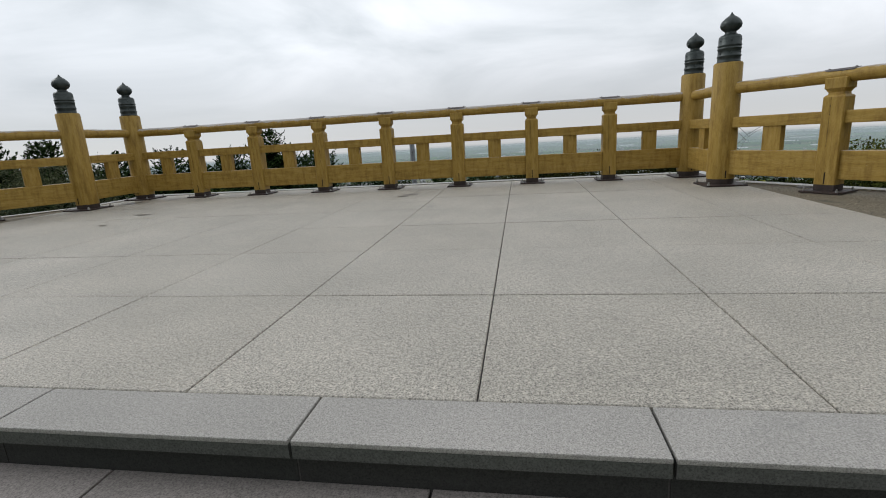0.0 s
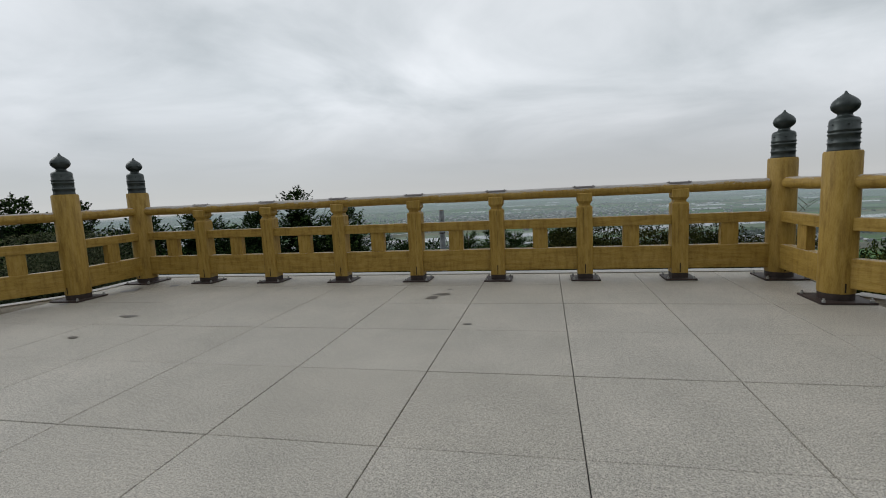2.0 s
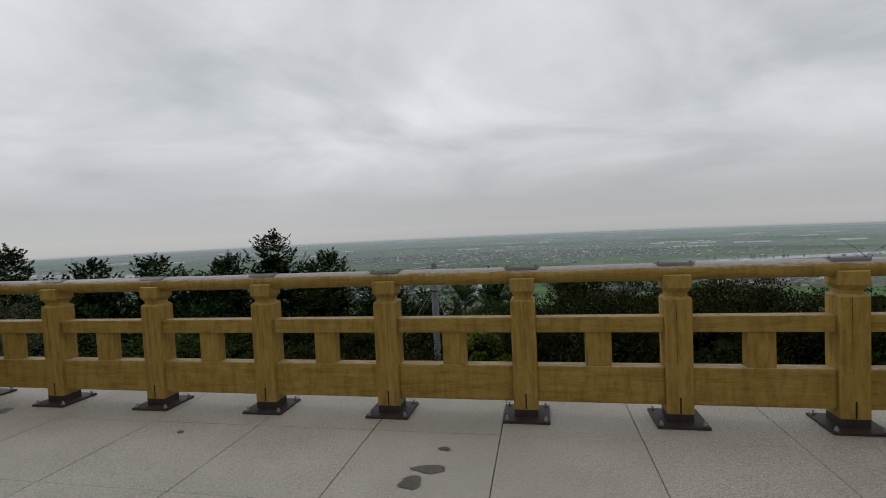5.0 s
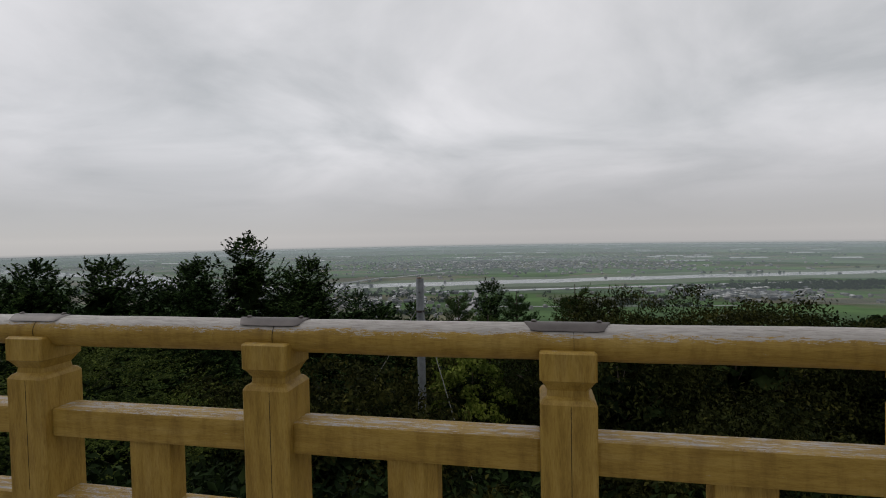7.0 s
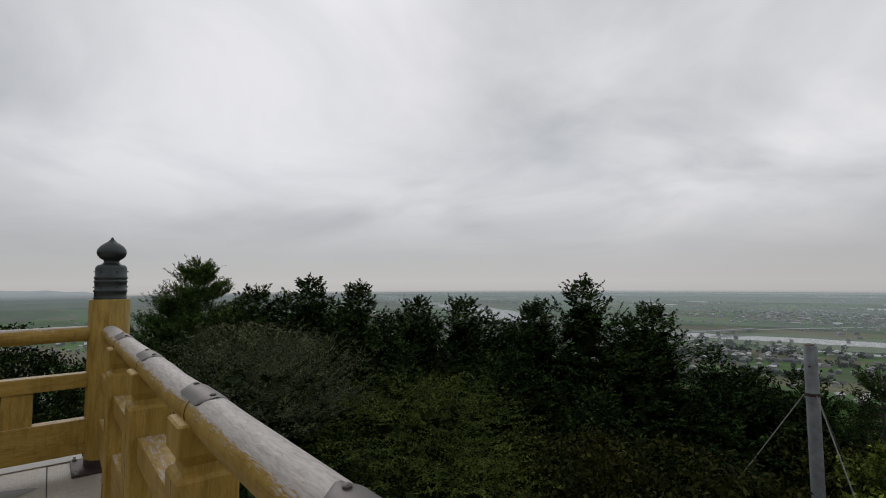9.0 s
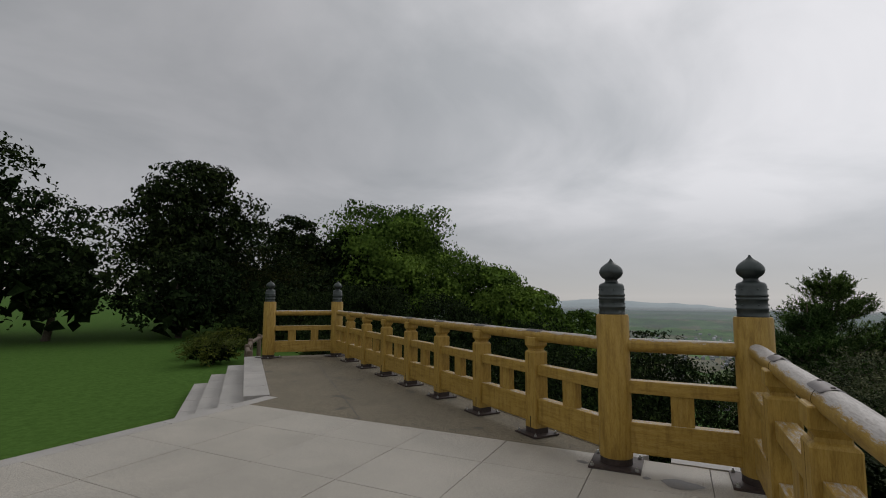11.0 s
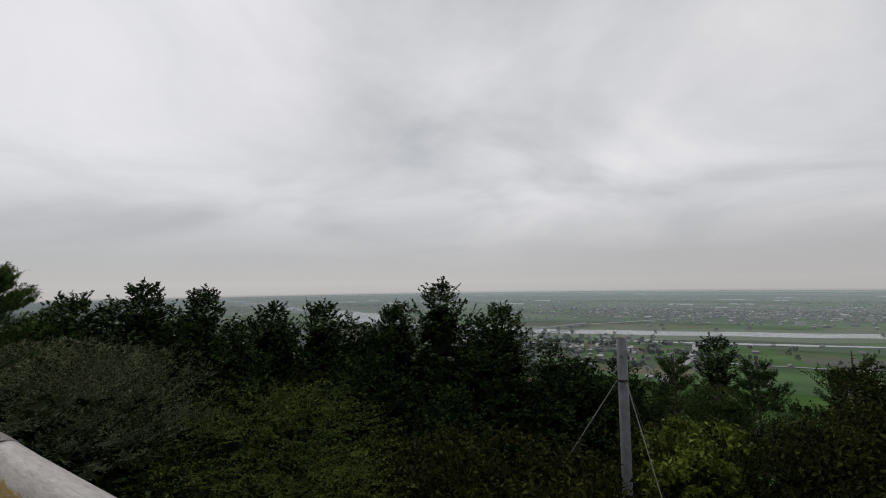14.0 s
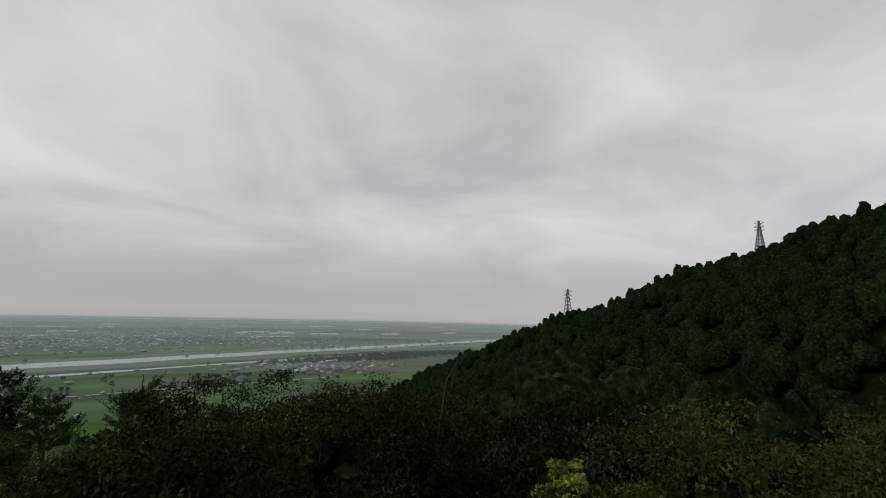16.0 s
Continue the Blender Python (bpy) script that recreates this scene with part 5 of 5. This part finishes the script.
def far_mountains():
    """Mountains far to the west, with haze painted in as pale blue colour and a faint glow."""
    verts, faces = [], []
    n = 90
    m = Mat("far_mountain", 0.95)
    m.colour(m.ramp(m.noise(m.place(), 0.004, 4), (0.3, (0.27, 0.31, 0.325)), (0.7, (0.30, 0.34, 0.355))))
    # glow that imitates haze in front of the mountains
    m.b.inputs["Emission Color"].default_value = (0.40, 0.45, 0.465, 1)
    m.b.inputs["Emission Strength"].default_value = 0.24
    for i in range(n + 1):
        a = radians(84 + 62 * i / n)
        r = 4450
        h = 150 * max(0, math.sin(math.pi * i / n)) ** 0.7 * (0.75 + 0.5 * noise.noise(Vector((i * 0.09, 0, 5)))) + 8 * noise.noise(Vector((i * 0.5, 2, 5)))
        h = max(h, 2) + (60 if i > 50 else 0) * (i - 50) / 40
        for rr, z in ((r - 130, PLAIN - 2), (r - 60, PLAIN + h * 0.55), (r, PLAIN + 15 + h * 0.85), (r + 300, PLAIN - 5)):
            verts.append((-rr * math.sin(a), rr * math.cos(a), z))
        if i:
            b = (i - 1) * 4
            for k in range(3):
                faces.append((b + k, b + k + 1, b + k + 5, b + k + 4))
    tagged(raw("backdrop_mountains", verts, faces, m.m, smooth=True), "mountains far beyond the plain, blue haze put into their colour", "mountains", kind="structure")


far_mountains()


def mist(i, radius, amount):
    """A glowing see-through shell that stands in for haze over the plain, thinning upwards."""
    m = bpy.data.materials.new("mist")
    m.use_nodes = True
    nt = m.node_tree
    nt.nodes.clear()
    out, mixer = nt.nodes.new("ShaderNodeOutputMaterial"), nt.nodes.new("ShaderNodeMixShader")
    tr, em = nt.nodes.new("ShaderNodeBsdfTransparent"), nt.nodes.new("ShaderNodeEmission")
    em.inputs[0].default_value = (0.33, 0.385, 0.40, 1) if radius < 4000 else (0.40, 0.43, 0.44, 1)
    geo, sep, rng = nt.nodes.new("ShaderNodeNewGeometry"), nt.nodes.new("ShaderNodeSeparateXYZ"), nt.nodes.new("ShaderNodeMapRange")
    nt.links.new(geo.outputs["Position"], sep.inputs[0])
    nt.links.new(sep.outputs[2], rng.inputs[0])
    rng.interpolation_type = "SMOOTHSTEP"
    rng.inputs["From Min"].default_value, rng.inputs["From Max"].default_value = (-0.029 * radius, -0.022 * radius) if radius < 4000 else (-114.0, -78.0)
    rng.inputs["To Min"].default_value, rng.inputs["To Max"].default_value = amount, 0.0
    # the shell's glow is set dimmer towards the south-west, under the heavier cloud
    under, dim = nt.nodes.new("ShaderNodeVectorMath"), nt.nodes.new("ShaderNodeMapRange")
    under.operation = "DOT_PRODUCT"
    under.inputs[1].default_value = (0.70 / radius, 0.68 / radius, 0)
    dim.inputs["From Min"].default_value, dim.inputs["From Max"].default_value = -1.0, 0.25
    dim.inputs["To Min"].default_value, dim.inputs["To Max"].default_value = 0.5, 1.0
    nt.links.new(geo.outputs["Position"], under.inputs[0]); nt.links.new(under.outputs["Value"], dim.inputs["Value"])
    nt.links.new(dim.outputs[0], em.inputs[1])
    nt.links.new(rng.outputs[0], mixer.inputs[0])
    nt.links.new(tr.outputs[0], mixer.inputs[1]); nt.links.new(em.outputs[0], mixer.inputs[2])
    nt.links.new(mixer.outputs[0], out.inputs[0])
    verts, faces = [], []
    seg, lv = 96, 10
    for k in range(lv + 1):
        z = PLAIN - 1 + (116 + radius * 0.02) * k / lv
        for s in range(seg):
            a = 2 * math.pi * s / seg
            verts.append((radius * math.sin(a), radius * math.cos(a), z))
    for k in range(lv):
        for s in range(seg):
            t = (s + 1) % seg
            faces.append((k * seg + s, k * seg + t, (k + 1) * seg + t, (k + 1) * seg + s))
    ob = raw("backdrop_haze_%d" % i, verts, faces, m)
    ob.visible_shadow = False
    tagged(ob, "glowing shell that imitates pale haze over the distant plain", "haze", kind="structure")


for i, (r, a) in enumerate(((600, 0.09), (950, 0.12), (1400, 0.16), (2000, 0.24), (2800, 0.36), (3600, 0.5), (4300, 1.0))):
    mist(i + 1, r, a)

# ---------------------------------------------------------------- stones of floor and steps
def build_tiles():
    floor = bpy.data.objects["floor"]
    T, g = 0.9, 0.0027
    xs = [TX0] + [-5.4 + T * i for i in range(9)] + [TX1]
    ys = [0.0] + [T * j for j in range(1, 7)] + [6.118]
    meshes = {}
    for i in range(len(xs) - 1):
        for j in range(len(ys) - 1):
            w, d = xs[i + 1] - xs[i] - 2 * g, ys[j + 1] - ys[j] - 2 * g
            key = (round(w, 3), round(d, 3))
            if key not in meshes:
                bm = bmesh.new()
                c = 0.003
                lo = [bm.verts.new((sx * w / 2, sy * d / 2, -0.03)) for sx, sy in ((-1, -1), (1, -1), (1, 1), (-1, 1))]
                mi = [bm.verts.new((sx * w / 2, sy * d / 2, -c)) for sx, sy in ((-1, -1), (1, -1), (1, 1), (-1, 1))]
                hi = [bm.verts.new((sx * (w / 2 - c), sy * (d / 2 - c), 0)) for sx, sy in ((-1, -1), (1, -1), (1, 1), (-1, 1))]
                for a, b in ((lo, mi), (mi, hi)):
                    for k in range(4):
                        bm.faces.new((a[k], a[(k + 1) % 4], b[(k + 1) % 4], b[k]))
                bm.faces.new(hi)
                me = bpy.data.meshes.new("tile")
                bm.to_mesh(me)
                bm.free()
                me.materials.append(TILE)
                meshes[key] = me
            ob = new("tile", meshes[key])
            ob.parent = floor
            ob.location = ((xs[i] + xs[i + 1]) / 2, (ys[j] + ys[j + 1]) / 2, 0.0012 * math.sin(i * 7 + j * 3))


def build_front_steps():
    steps = empty("front_steps")
    x0, x1, pitch = -6.62, 2 * MID + 6.62, 0.91
    edges = [-0.455 + pitch * k for k in range(-7, 5)]
    edges = [x0] + [e for e in edges if x0 + 0.1 < e < x1 - 0.1] + [x1]
    for k in range(5):
        yf, zt = -0.213 - 0.30 * k, -0.14 * k
        off = 0.35 * (k % 2)
        es = [x0] + [e + off for e in edges[1:-1] if e + off < x1 - 0.1] + [x1]
        for a, b in zip(es, es[1:]):
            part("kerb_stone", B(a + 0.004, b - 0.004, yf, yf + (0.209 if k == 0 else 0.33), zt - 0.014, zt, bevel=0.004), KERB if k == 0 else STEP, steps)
            # front strip of the kerb stone, split off and coloured darker
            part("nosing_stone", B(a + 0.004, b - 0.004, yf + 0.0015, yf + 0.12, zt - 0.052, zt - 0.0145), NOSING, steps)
            # riser colour includes the shade below the nosing
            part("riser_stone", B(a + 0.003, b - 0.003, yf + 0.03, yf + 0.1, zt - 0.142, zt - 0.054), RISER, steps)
    tagged(steps, "broad granite steps with overhanging pale kerb stones", "steps", kind="structure")


def puddles():
    """Damp patches that dry on the tiles."""
    m = Mat("damp_stone", 0.35)
    m.colour(m.ramp(m.noise(m.place(), 40, 3), (0.3, (0.07, 0.062, 0.055)), (0.7, (0.12, 0.108, 0.095))))
    rr = random.Random(3)
    for x, y, sx, sy in ((-5.6, 5.18, 0.09, 0.15), (-5.18, 5.47, 0.07, 0.08), (-5.79, 4.4, 0.035, 0.05), (-5.63, 4.93, 0.03, 0.035), (-1.35, 4.74, 0.07, 0.07), (-1.28, 4.9, 0.09, 0.05), (-1.24, 5.16, 0.04, 0.025),
                         (-0.81, 3.76, 0.035, 0.02), (-4.37, 3.9, 0.10, 0.05), (-4.25, 3.2, 0.05, 0.03), (-3.22, 5.23, 0.03, 0.02), (3.0, 4.2, 0.1, 0.06)):
        n = 18
        ph = [rr.uniform(0, 6) for _ in range(3)]
        ring = [(x + sx * math.cos(a) * (1 + 0.2 * math.sin(2 * a + ph[0]) + 0.12 * math.sin(5 * a + ph[1])),
                 y + sy * math.sin(a) * (1 + 0.2 * math.sin(3 * a + ph[2])), 0.0042) for a in (2 * math.pi * i / n for i in range(n))]
        ob = raw("trim_stain", ring, [tuple(range(n))], m.m)
        tagged(ob, "dark damp stain on the terrace floor", "stain", kind="structure")


build_tiles()
build_front_steps()
puddles()
